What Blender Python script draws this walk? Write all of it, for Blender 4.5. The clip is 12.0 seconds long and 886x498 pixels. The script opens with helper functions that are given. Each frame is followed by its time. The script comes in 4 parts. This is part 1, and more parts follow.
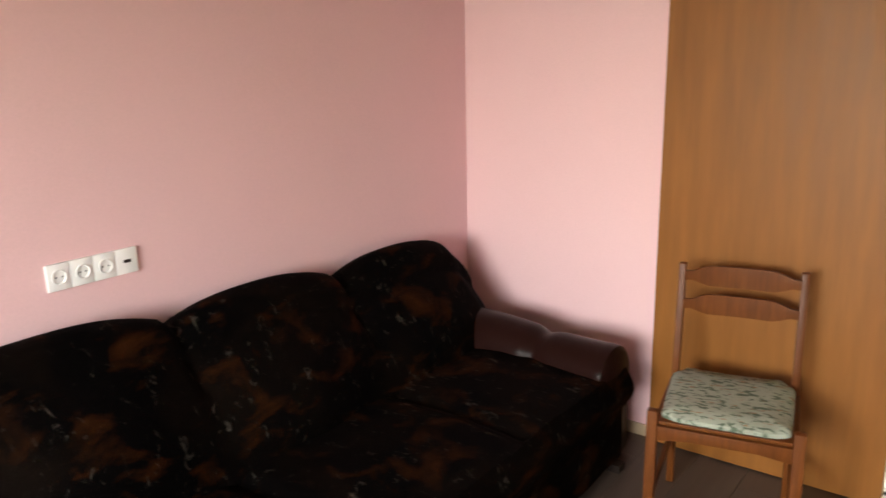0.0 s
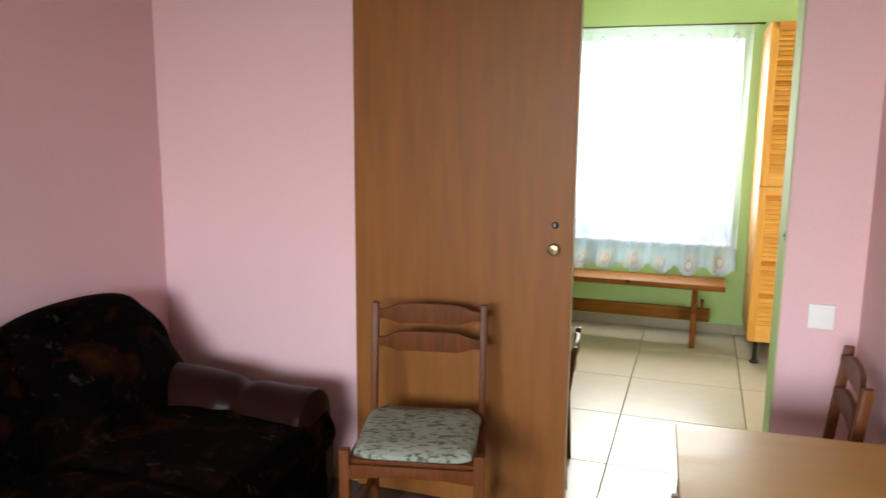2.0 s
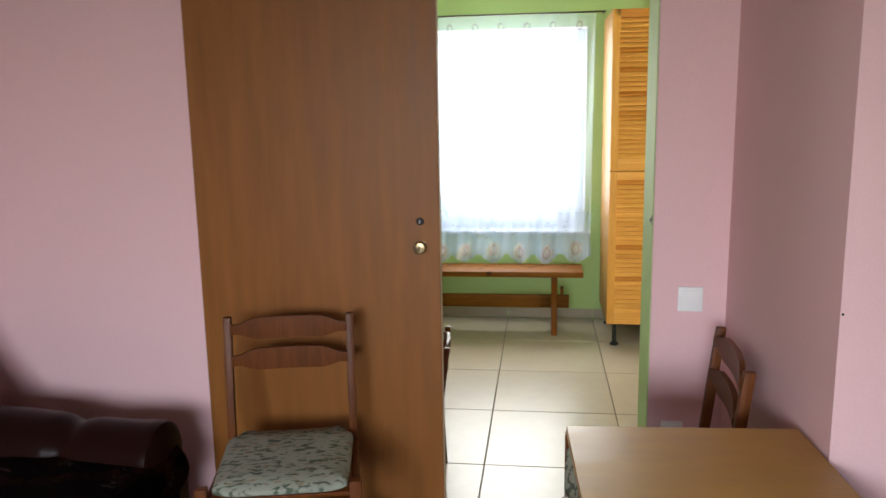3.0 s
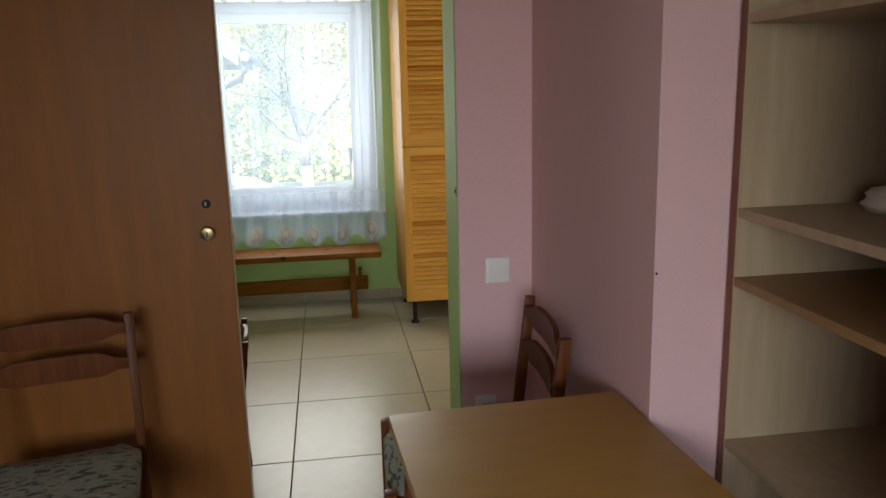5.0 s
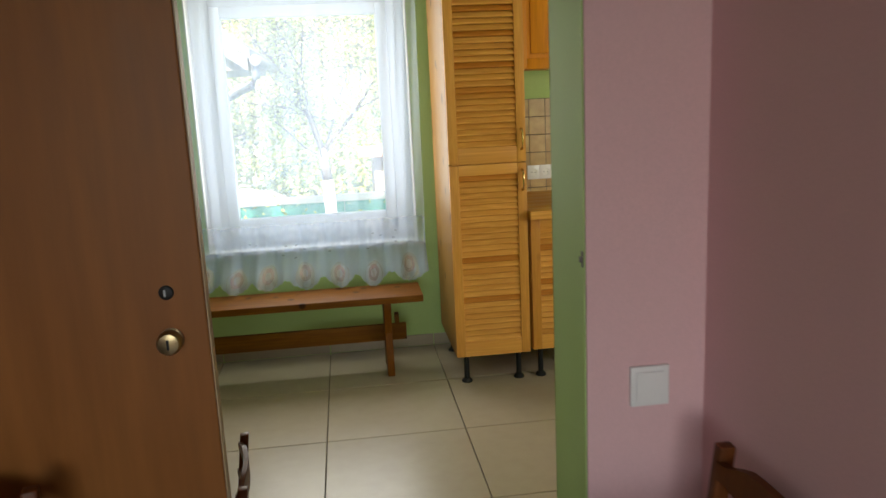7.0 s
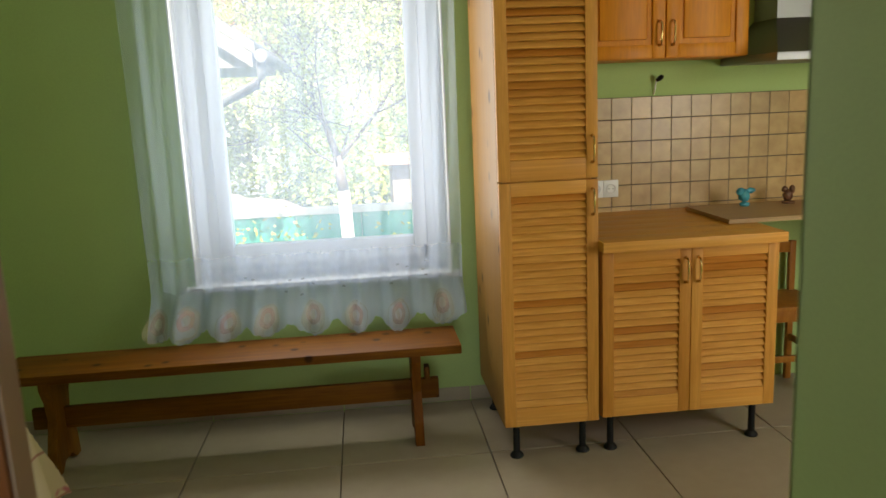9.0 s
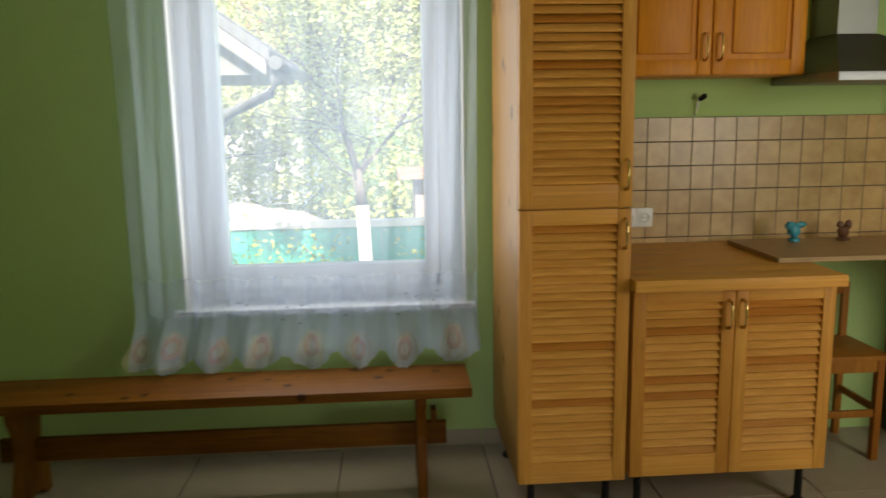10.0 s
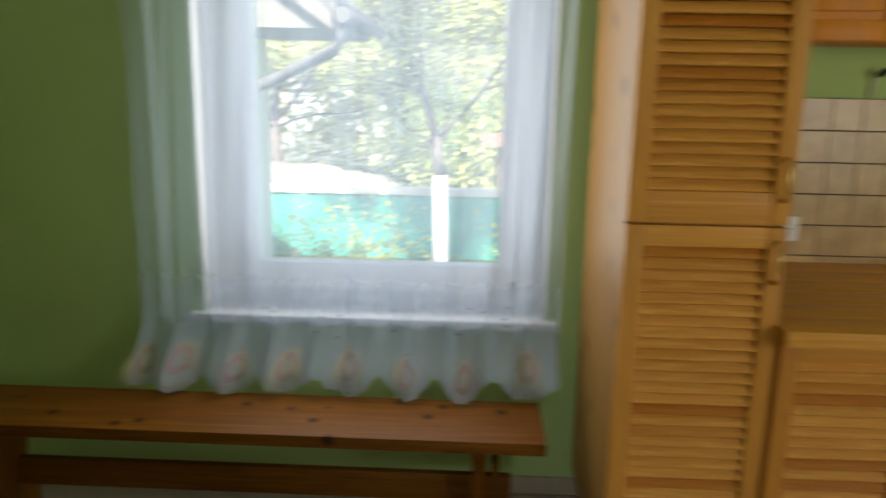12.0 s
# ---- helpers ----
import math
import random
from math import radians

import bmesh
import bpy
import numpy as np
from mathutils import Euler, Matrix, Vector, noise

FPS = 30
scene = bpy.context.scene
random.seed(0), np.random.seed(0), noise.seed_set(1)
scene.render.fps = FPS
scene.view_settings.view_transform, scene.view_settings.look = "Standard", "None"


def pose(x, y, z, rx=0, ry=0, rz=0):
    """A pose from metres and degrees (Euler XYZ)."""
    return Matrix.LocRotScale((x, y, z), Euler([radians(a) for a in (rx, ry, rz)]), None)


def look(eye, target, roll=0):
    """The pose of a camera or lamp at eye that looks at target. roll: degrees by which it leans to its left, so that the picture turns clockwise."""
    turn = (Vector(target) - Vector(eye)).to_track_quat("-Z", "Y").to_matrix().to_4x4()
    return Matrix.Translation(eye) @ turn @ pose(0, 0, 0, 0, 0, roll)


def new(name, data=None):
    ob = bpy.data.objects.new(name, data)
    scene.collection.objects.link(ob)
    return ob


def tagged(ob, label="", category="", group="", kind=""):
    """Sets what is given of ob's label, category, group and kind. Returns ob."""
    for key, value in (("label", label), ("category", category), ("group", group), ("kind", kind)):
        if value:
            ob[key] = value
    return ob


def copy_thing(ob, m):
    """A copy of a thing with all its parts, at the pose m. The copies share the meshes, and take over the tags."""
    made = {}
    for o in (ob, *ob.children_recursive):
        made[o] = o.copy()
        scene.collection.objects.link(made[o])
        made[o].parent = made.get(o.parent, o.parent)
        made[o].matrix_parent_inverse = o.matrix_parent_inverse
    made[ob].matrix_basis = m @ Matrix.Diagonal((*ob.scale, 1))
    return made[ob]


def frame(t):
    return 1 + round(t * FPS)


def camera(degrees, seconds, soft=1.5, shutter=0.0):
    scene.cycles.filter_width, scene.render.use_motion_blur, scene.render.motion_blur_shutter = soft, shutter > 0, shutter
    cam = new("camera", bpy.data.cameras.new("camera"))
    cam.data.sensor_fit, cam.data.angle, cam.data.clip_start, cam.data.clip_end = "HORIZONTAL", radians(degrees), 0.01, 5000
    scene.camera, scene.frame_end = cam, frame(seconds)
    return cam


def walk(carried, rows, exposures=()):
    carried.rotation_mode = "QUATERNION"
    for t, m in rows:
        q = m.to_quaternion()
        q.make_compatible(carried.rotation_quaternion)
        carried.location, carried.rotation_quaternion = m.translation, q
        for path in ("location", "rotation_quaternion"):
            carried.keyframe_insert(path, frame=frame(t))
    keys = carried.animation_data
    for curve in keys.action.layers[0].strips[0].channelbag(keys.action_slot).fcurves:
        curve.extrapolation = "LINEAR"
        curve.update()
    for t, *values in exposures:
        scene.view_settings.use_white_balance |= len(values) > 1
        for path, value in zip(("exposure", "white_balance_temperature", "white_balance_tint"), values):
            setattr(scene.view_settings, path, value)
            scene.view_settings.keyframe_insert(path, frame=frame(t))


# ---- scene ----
cam = camera(60.2, 12.0, shutter=0.5)
PATH = [
    (0, (0.019, 0.866, 1.566), (-1.151, 2.411, 1.072), -1.2),
    (0.5, (0.165, 0.92, 1.55), (-0.939, 2.52, 1.08), -1.7),
    (1, (0.2, 0.94, 1.5), (-0.767, 2.64, 1.081), -1.5),
    (1.5, (0.182, 0.953, 1.492), (-0.601, 2.754, 1.111), -0.2),
    (2, (0.213, 0.97, 1.5), (-0.414, 2.838, 1.158), 0.5),
    (2.5, (0.2, 1.062, 1.485), (-0.264, 2.976, 1.14), 0.3),
    (3, (0.132, 1.158, 1.481), (-0.121, 3.11, 1.127), -1.0),
    (3.5, (0.075, 1.209, 1.477), (-0.072, 3.172, 1.123), -1.9),
    (3.7, (0.078, 1.213, 1.478), (0.042, 3.179, 1.112), -1.4),
    (5.3, (0.102, 1.413, 1.434), (0.398, 3.348, 1.024), -1.4),
    (5.5, (0.122, 1.53, 1.445), (0.331, 3.479, 1.049), -1.5),
    (6, (0.15, 1.78, 1.443), (0.304, 3.732, 1.034), -0.7),
    (6.5, (0.106, 2.039, 1.448), (0.309, 3.988, 1.048), -2.0),
    (7, (0.062, 2.295, 1.441), (0.299, 4.241, 1.044), -2.7),
    (7.2, (0.04, 2.398, 1.428), (0.31, 4.341, 1.039), -2.1),
    (8.8, (0.06, 3.052, 1.422), (0.251, 5.008, 1.051), -2.8),
    (9, (0.053, 3.133, 1.408), (0.251, 5.087, 1.03), -2.5),
    (9.5, (0.082, 3.291, 1.415), (0.163, 5.258, 1.063), -1.3),
    (10, (0.126, 3.446, 1.409), (0.264, 5.412, 1.068), -0.9),
    (10.5, (0.186, 3.641, 1.399), (0.715, 5.54, 1.061), 0.0),
    (11, (0.229, 3.773, 1.379), (0.998, 5.58, 1.002), -0.6),
    (11.5, (0.262, 3.941, 1.393), (0.788, 5.825, 0.975), 0.4),
    (11.8, (0.241, 4.048, 1.405), (0.372, 6.002, 0.998), 1.6),
    (12, (0.187, 4.109, 1.428), (0.111, 6.059, 0.993), 1.1),
]
EXPOSURES = [(0, 3.46, 7550, 8), (0.5, 3.64, 7250, 8), (1.0, 3.66, 7000, 8), (1.5, 3.35, 6700, 9), (2.5, 2.85, 6550, 10), (3.5, 2.25, 6450, 10), (5.3, 1.57, 6750, 8), (6.5, 1.62, 6850, 8), (7.2, 1.64, 6950, 8), (8.8, 1.5, 7000, 10), (10.0, 1.16, 6950, 10), (11.0, 0.82, 6850, 10), (12, 1.1, 6800, 10)]
walk(cam, [(t, look(eye, target, roll)) for t, eye, target, roll in PATH], EXPOSURES)

# ---- world and light ----
SUN_ELEV, SUN_TRAVEL = 45.0, (0.13, 1.0)
world = bpy.data.worlds.new("world")
scene.world = world
world.use_nodes = True
wn = world.node_tree
sky = wn.nodes.new("ShaderNodeTexSky")
sky.sky_type, sky.sun_disc = "NISHITA", False
sky.sun_elevation = radians(SUN_ELEV)
sky.sun_rotation = math.atan2(-SUN_TRAVEL[0], -SUN_TRAVEL[1])
sky.dust_density = 2.0
wn.links.new(sky.outputs[0], wn.nodes["Background"].inputs[0])
wn.nodes["Background"].inputs[1].default_value = 0.15
sun = new("sun", bpy.data.lights.new("sun", "SUN"))
sun.data.energy, sun.data.angle, sun.data.color = 5.0, radians(0.5), (1.0, 0.95, 0.86)
tl = math.hypot(*SUN_TRAVEL)
sun.matrix_world = look((0, 0, 10), (SUN_TRAVEL[0], SUN_TRAVEL[1], 10 - tl * math.tan(radians(SUN_ELEV))))


def window_light(name, x, y, z, w, h, watts, turn, colour=(1.0, 0.975, 0.93), down=0, spread=180):
    """An area lamp in a window opening that stands in for the sky's light, which falls downwards from it."""
    lamp = new(name, bpy.data.lights.new(name, "AREA"))
    lamp.data.shape, lamp.data.size, lamp.data.size_y = "RECTANGLE", w, h
    lamp.data.energy, lamp.data.color = watts, colour
    lamp.data.spread = radians(spread)
    lamp.matrix_world = pose(x, y, z, 90 - down, 0, turn)
    return lamp


window_light("sky_light_room", -0.45, -1.02, 1.5, 1.8, 0.9, 11.6, 0, (0.80, 0.91, 1.0), 36, 112)
window_light("sky_light_kitchen_garden", -0.14, 6.63, 1.41, 0.98, 1.14, 8.6, 180)
window_light("sky_light_kitchen_yard", 2.57, 3.60, 1.43, 0.85, 1.2, 11.5, 0)

# ---- materials ----


def nodes_of(name):
    m = bpy.data.materials.new(name)
    m.use_nodes = True
    nt = m.node_tree
    return m, nt, nt.nodes["Principled BSDF"]


def mixed(nt, fac, a, b, kind="MIX"):
    n = nt.nodes.new("ShaderNodeMix")
    n.data_type, n.blend_type = "RGBA", kind
    for i, v in ((0, fac), (6, a), (7, b)):
        if isinstance(v, bpy.types.NodeSocket):
            nt.links.new(v, n.inputs[i])
        elif i == 0:
            n.inputs[i].default_value = v
        else:
            n.inputs[i].default_value = (*v, 1)
    return n.outputs[2]


def coords(nt, scale=(1, 1, 1), spread=0.0, rot=(0, 0, 0)):
    tc = nt.nodes.new("ShaderNodeTexCoord")
    mp = nt.nodes.new("ShaderNodeMapping")
    mp.inputs["Scale"].default_value = scale
    mp.inputs["Rotation"].default_value = [radians(a) for a in rot]
    nt.links.new(tc.outputs["Object"], mp.inputs[0])
    if spread:
        oi = nt.nodes.new("ShaderNodeObjectInfo")
        mul = nt.nodes.new("ShaderNodeMath")
        mul.operation = "MULTIPLY"
        mul.inputs[1].default_value = spread
        nt.links.new(oi.outputs["Random"], mul.inputs[0])
        nt.links.new(mul.outputs[0], mp.inputs["Location"])
    return mp.outputs[0]


def noise_of(nt, vec, scale, detail=4, rough=0.55, distort=0.0):
    n = nt.nodes.new("ShaderNodeTexNoise")
    n.inputs["Scale"].default_value, n.inputs["Detail"].default_value = scale, detail
    n.inputs["Roughness"].default_value, n.inputs["Distortion"].default_value = rough, distort
    nt.links.new(vec, n.inputs["Vector"])
    return n.outputs[0]


def ramp(nt, fac, lo, hi):
    n = nt.nodes.new("ShaderNodeMapRange")
    n.inputs[1].default_value, n.inputs[2].default_value = lo, hi
    nt.links.new(fac, n.inputs[0])
    return n.outputs[0]


def bump(nt, bsdf, height, strength, dist=0.002):
    b = nt.nodes.new("ShaderNodeBump")
    b.inputs["Strength"].default_value, b.inputs["Distance"].default_value = strength, dist
    nt.links.new(height, b.inputs["Height"])
    nt.links.new(b.outputs[0], bsdf.inputs["Normal"])


def set_rough(nt, bsdf, fac, lo, hi):
    n = nt.nodes.new("ShaderNodeMapRange")
    n.inputs[3].default_value, n.inputs[4].default_value = lo, hi
    nt.links.new(fac, n.inputs[0])
    nt.links.new(n.outputs[0], bsdf.inputs["Roughness"])


def paint(name, c, dark=0.9, rough=0.7, grain=0.25, spec=0.3, scale=1.6):
    """Matt or satin paint with faint roller texture and blotches."""
    m, nt, b = nodes_of(name)
    v = coords(nt)
    big = ramp(nt, noise_of(nt, v, scale, 3), 0.35, 0.7)
    fine = noise_of(nt, v, 180, 3)
    col = mixed(nt, big, [x * dark for x in c], c)
    col = mixed(nt, ramp(nt, fine, 0.3, 0.8), col, [min(1, x * 1.05) for x in c])
    nt.links.new(col, b.inputs["Base Color"])
    b.inputs["Specular IOR Level"].default_value = spec
    set_rough(nt, b, fine, rough - 0.08, rough + 0.08)
    bump(nt, b, fine, grain, 0.0015)
    return m


def wood(name, light, dark, grain=(22, 1.6, 22), rough=0.4, spec=0.4, knots=0.0, spread=7.0, contrast=(0.3, 0.75), rot=(0, 0, 0), even=False):
    """Wood whose grain runs along the axis of the smallest scale; knots for pine."""
    m, nt, b = nodes_of(name)
    v = coords(nt, grain, spread, rot)
    g1 = noise_of(nt, v, 1.0, 5, 0.6, 1.2)
    g2 = noise_of(nt, v, 5.0, 3, 0.6)
    col = mixed(nt, ramp(nt, g1, *contrast), dark, light)
    col = mixed(nt, ramp(nt, g2, 0.25, 0.9), [x * 0.82 for x in dark], col)
    oi = nt.nodes.new("ShaderNodeObjectInfo")
    tone = mixed(nt, ramp(nt, oi.outputs["Random"], 0.06, 0.20), (0.74, 0.56, 0.36), (0.94, 0.90, 0.84))
    tone = mixed(nt, ramp(nt, oi.outputs["Random"], 0.2, 1), tone, (1.06, 1.05, 1.03))
    if not even:
        col = mixed(nt, 1.0, col, tone, "MULTIPLY")
    if knots:
        kv = coords(nt, (1, 1, 1), spread * 1.7)
        vo = nt.nodes.new("ShaderNodeTexVoronoi")
        vo.inputs["Scale"].default_value = knots
        nt.links.new(kv, vo.inputs["Vector"])
        col = mixed(nt, ramp(nt, vo.outputs["Distance"], 0.20, 0.10), col, [x * 0.28 for x in dark])
    nt.links.new(col, b.inputs["Base Color"])
    b.inputs["Specular IOR Level"].default_value = spec
    set_rough(nt, b, g2, rough - 0.08, rough + 0.12)
    bump(nt, b, g2, 0.15, 0.001)
    return m


def plain(name, c, rough=0.5, metal=0.0, spec=0.5, var=0.12, scale=30):
    m, nt, b = nodes_of(name)
    v = coords(nt)
    n = noise_of(nt, v, scale, 4)
    nt.links.new(mixed(nt, n, [x * (1 - var) for x in c], [min(1, x * (1 + var)) for x in c]), b.inputs["Base Color"])
    b.inputs["Metallic"].default_value, b.inputs["Specular IOR Level"].default_value = metal, spec
    set_rough(nt, b, n, max(0.03, rough - 0.08), rough + 0.08)
    return m


def tile_mat(name, c, c2, rough, tone=0.08):
    """Glazed ceramic, mottled, each tile with a tone of its own."""
    m, nt, b = nodes_of(name)
    v = coords(nt, (1, 1, 1), 9.0)
    n1 = ramp(nt, noise_of(nt, v, 14, 5), 0.3, 0.7)
    n2 = noise_of(nt, v, 120, 3)
    col = mixed(nt, n1, c2, c)
    oi = nt.nodes.new("ShaderNodeObjectInfo")
    t = mixed(nt, oi.outputs["Random"], [1 - tone] * 3, [1 + tone * 0.5, 1 + tone * 0.4, 1 + tone * 0.3])
    nt.links.new(mixed(nt, 1.0, col, t, "MULTIPLY"), b.inputs["Base Color"])
    set_rough(nt, b, n1, rough - 0.01, rough + 0.015)
    bump(nt, b, n1, 0.02, 0.002)
    return m


PINK = paint("pink_wall_paint", (0.725, 0.470, 0.485), 0.96, 0.75)
GREEN = paint("green_wall_paint", (0.42, 0.58, 0.22), 0.94, 0.7)
WHITE = paint("white_ceiling_paint", (0.82, 0.81, 0.78), 0.96, 0.8)
PVC = plain("white_pvc", (0.82, 0.84, 0.86), 0.3, var=0.03)
PLASTIC = plain("white_plastic", (0.80, 0.79, 0.78), 0.35, var=0.04)
DARKPL = plain("dark_plastic", (0.009, 0.009, 0.009), 0.5, spec=0.3)
LEAF = wood("orange_brown_door_laminate", (0.285, 0.109, 0.021), (0.225, 0.080, 0.015), (5, 5, 0.5), 0.44, 0.27, contrast=(0.1, 0.95))
PINE = wood("varnished_pine", (0.90, 0.48, 0.125), (0.68, 0.30, 0.055), (24, 24, 1.5), 0.42, 0.2, knots=4.0)
PINEH = wood("varnished_pine_slat", (0.97, 0.54, 0.155), (0.76, 0.34, 0.065), (0.5, 24, 24), 0.40, 0.22, spread=31, contrast=(0.28, 0.72))
# Tall cabinet's side boards: the side's shade is darkened into the pine colour.
PINESIDE = wood("shaded_pine_board", (0.42, 0.235, 0.065), (0.31, 0.15, 0.035), (14, 14, 1.1), 0.45, 0.15, knots=6.0, even=True)
PINETOP = wood("pine_worktop", (0.84, 0.47, 0.095), (0.66, 0.32, 0.05), (1.2, 16, 16), 0.42, 0.14, even=True)
OLDPINE = wood("old_orange_pine", (0.34, 0.145, 0.013), (0.15, 0.050, 0.005), (1.1, 20, 20), 0.5, 0.12, knots=9.0)
OLDPINEV = wood("old_orange_pine_upright", (0.31, 0.135, 0.011), (0.18, 0.068, 0.006), (20, 20, 1.1), 0.5, 0.12, knots=6.0)
STOOLW = wood("honey_stool_wood", (0.56, 0.25, 0.04), (0.34, 0.13, 0.018), (12, 12, 2), 0.42, 0.2)
ORANGE = wood("orange_varnished_alder", (0.90, 0.36, 0.016), (0.70, 0.235, 0.009), (20, 20, 1.4), 0.36, 0.18, even=True)
CHAIRW = wood("brown_chair_wood", (0.22, 0.070, 0.016), (0.105, 0.030, 0.008), (14, 14, 1.2), 0.36, 0.12)
# Chair wood with bounced sunlight put into its colour, for the worktop chair.
SUNLITCHAIRW = wood("sunlit_chair_wood", (0.40, 0.15, 0.035), (0.20, 0.065, 0.018), (14, 14, 1.2), 0.3, 0.4)
TABLEW = wood("tan_table_veneer", (0.57, 0.335, 0.085), (0.51, 0.28, 0.064), (1.0, 4, 4), 0.40, 0.22, contrast=(0.05, 0.95), even=True)
DARKW = wood("dark_wenge_board", (0.022, 0.010, 0.007), (0.011, 0.005, 0.0035), (14, 14, 1.2), 0.45, 0.4)
SHELFW = wood("beige_shelf_laminate", (0.53, 0.42, 0.30), (0.46, 0.35, 0.235), (8, 8, 0.6), 0.45, 0.4, contrast=(0.15, 0.9))
EDGEW = wood("reddish_edge_band", (0.30, 0.13, 0.08), (0.22, 0.09, 0.055), (14, 14, 1.2), 0.45, 0.4)
BOARDG = wood("grey_beige_board", (0.50, 0.34, 0.17), (0.42, 0.27, 0.125), (1.0, 9, 9), 0.45, 0.4)
FLOORT = tile_mat("beige_floor_tile", (0.41, 0.35, 0.26), (0.38, 0.315, 0.23), 0.30, 0.04)
WALLT = tile_mat("tan_wall_tile", (0.60, 0.41, 0.18), (0.44, 0.275, 0.105), 0.3, 0.12)
GROUTP = plain("worn_brown_grout", (0.24, 0.18, 0.125), 0.9)
GROUT = plain("dark_grout", (0.05, 0.047, 0.052), 0.9)
GROUTF = plain("brown_floor_grout", (0.16, 0.13, 0.10), 0.9)
LAMINATE = wood("dark_grey_brown_laminate", (0.12, 0.085, 0.07), (0.07, 0.048, 0.04), (14, 0.9, 14), 0.4, 0.4)
BRASS = plain("polished_brass", (0.80, 0.58, 0.24), 0.22, 1.0, var=0.05)
OLDBRASS = plain("worn_brass", (0.26, 0.20, 0.11), 0.3, 1.0, var=0.15, scale=60)
STEEL = plain("brushed_steel", (0.32, 0.32, 0.33), 0.5, 1.0, var=0.06, scale=90)
GREYSTEEL = plain("dull_grey_steel", (0.14, 0.13, 0.115), 0.45, 1.0, var=0.06, scale=90)
LEATHER = plain("dark_brown_leather", (0.014, 0.0045, 0.0035), 0.32, spec=0.06, var=0.25, scale=5)


def glass_mat(name, tint=(1, 1, 1), gloss=0.012):
    m, nt, b = nodes_of(name)
    nt.nodes.remove(b)
    tr, gl = nt.nodes.new("ShaderNodeBsdfTransparent"), nt.nodes.new("ShaderNodeBsdfGlossy")
    gl.inputs["Roughness"].default_value = 0.02
    tr.inputs[0].default_value = (*tint, 1)
    mx = nt.nodes.new("ShaderNodeMixShader")
    mx.inputs[0].default_value = gloss
    nt.links.new(tr.outputs[0], mx.inputs[1])
    nt.links.new(gl.outputs[0], mx.inputs[2])
    nt.links.new(mx.outputs[0], nt.nodes["Material Output"].inputs[0])
    return m


GLASS = glass_mat("window_glass")


def cover_mat():
    """Dark velour throw with rust and grey leaf marks."""
    m, nt, b = nodes_of("dark_patterned_velour")
    v = coords(nt)
    big = noise_of(nt, v, 3.6, 3, 0.5, 0.6)
    mid = noise_of(nt, coords(nt, (1, 1, 2.2), rot=(30, 0, 20)), 6.0, 4, 0.6, 0.5)
    sm = noise_of(nt, coords(nt, (1, 1.8, 1), rot=(0, 40, 50)), 17, 4, 0.65, 0.9)
    col = mixed(nt, ramp(nt, big, 0.45, 0.75), (0.0012, 0.0008, 0.0008), (0.004, 0.0022, 0.0014))
    col = mixed(nt, ramp(nt, mid, 0.53, 0.76), col, (0.026, 0.0075, 0.002))
    col = mixed(nt, ramp(nt, sm, 0.61, 0.78), col, (0.05, 0.042, 0.034))
    nt.links.new(col, b.inputs["Base Color"])
    b.inputs["Roughness"].default_value = 0.75
    b.inputs["Specular IOR Level"].default_value = 0.02
    bump(nt, b, noise_of(nt, v, 220, 2), 0.4, 0.002)
    return m


COVER = cover_mat()


def cushion_mat():
    """Pale fabric printed with small grey-green dashes."""
    m, nt, b = nodes_of("pale_printed_cotton")
    v = coords(nt, (1, 2.3, 1), 5)
    vo = noise_of(nt, v, 36, 2, 0.4, 0.5)
    base = mixed(nt, noise_of(nt, coords(nt), 5, 2), (0.21, 0.225, 0.175), (0.29, 0.30, 0.24))
    col = mixed(nt, ramp(nt, vo, 0.53, 0.63), base, (0.06, 0.08, 0.05))
    col = mixed(nt, ramp(nt, noise_of(nt, v, 24, 2), 0.62, 0.7), col, (0.22, 0.12, 0.06))
    nt.links.new(col, b.inputs["Base Color"])
    b.inputs["Roughness"].default_value = 0.9
    bump(nt, b, noise_of(nt, coords(nt), 300, 2), 0.4, 0.001)
    return m


CUSHION = cushion_mat()


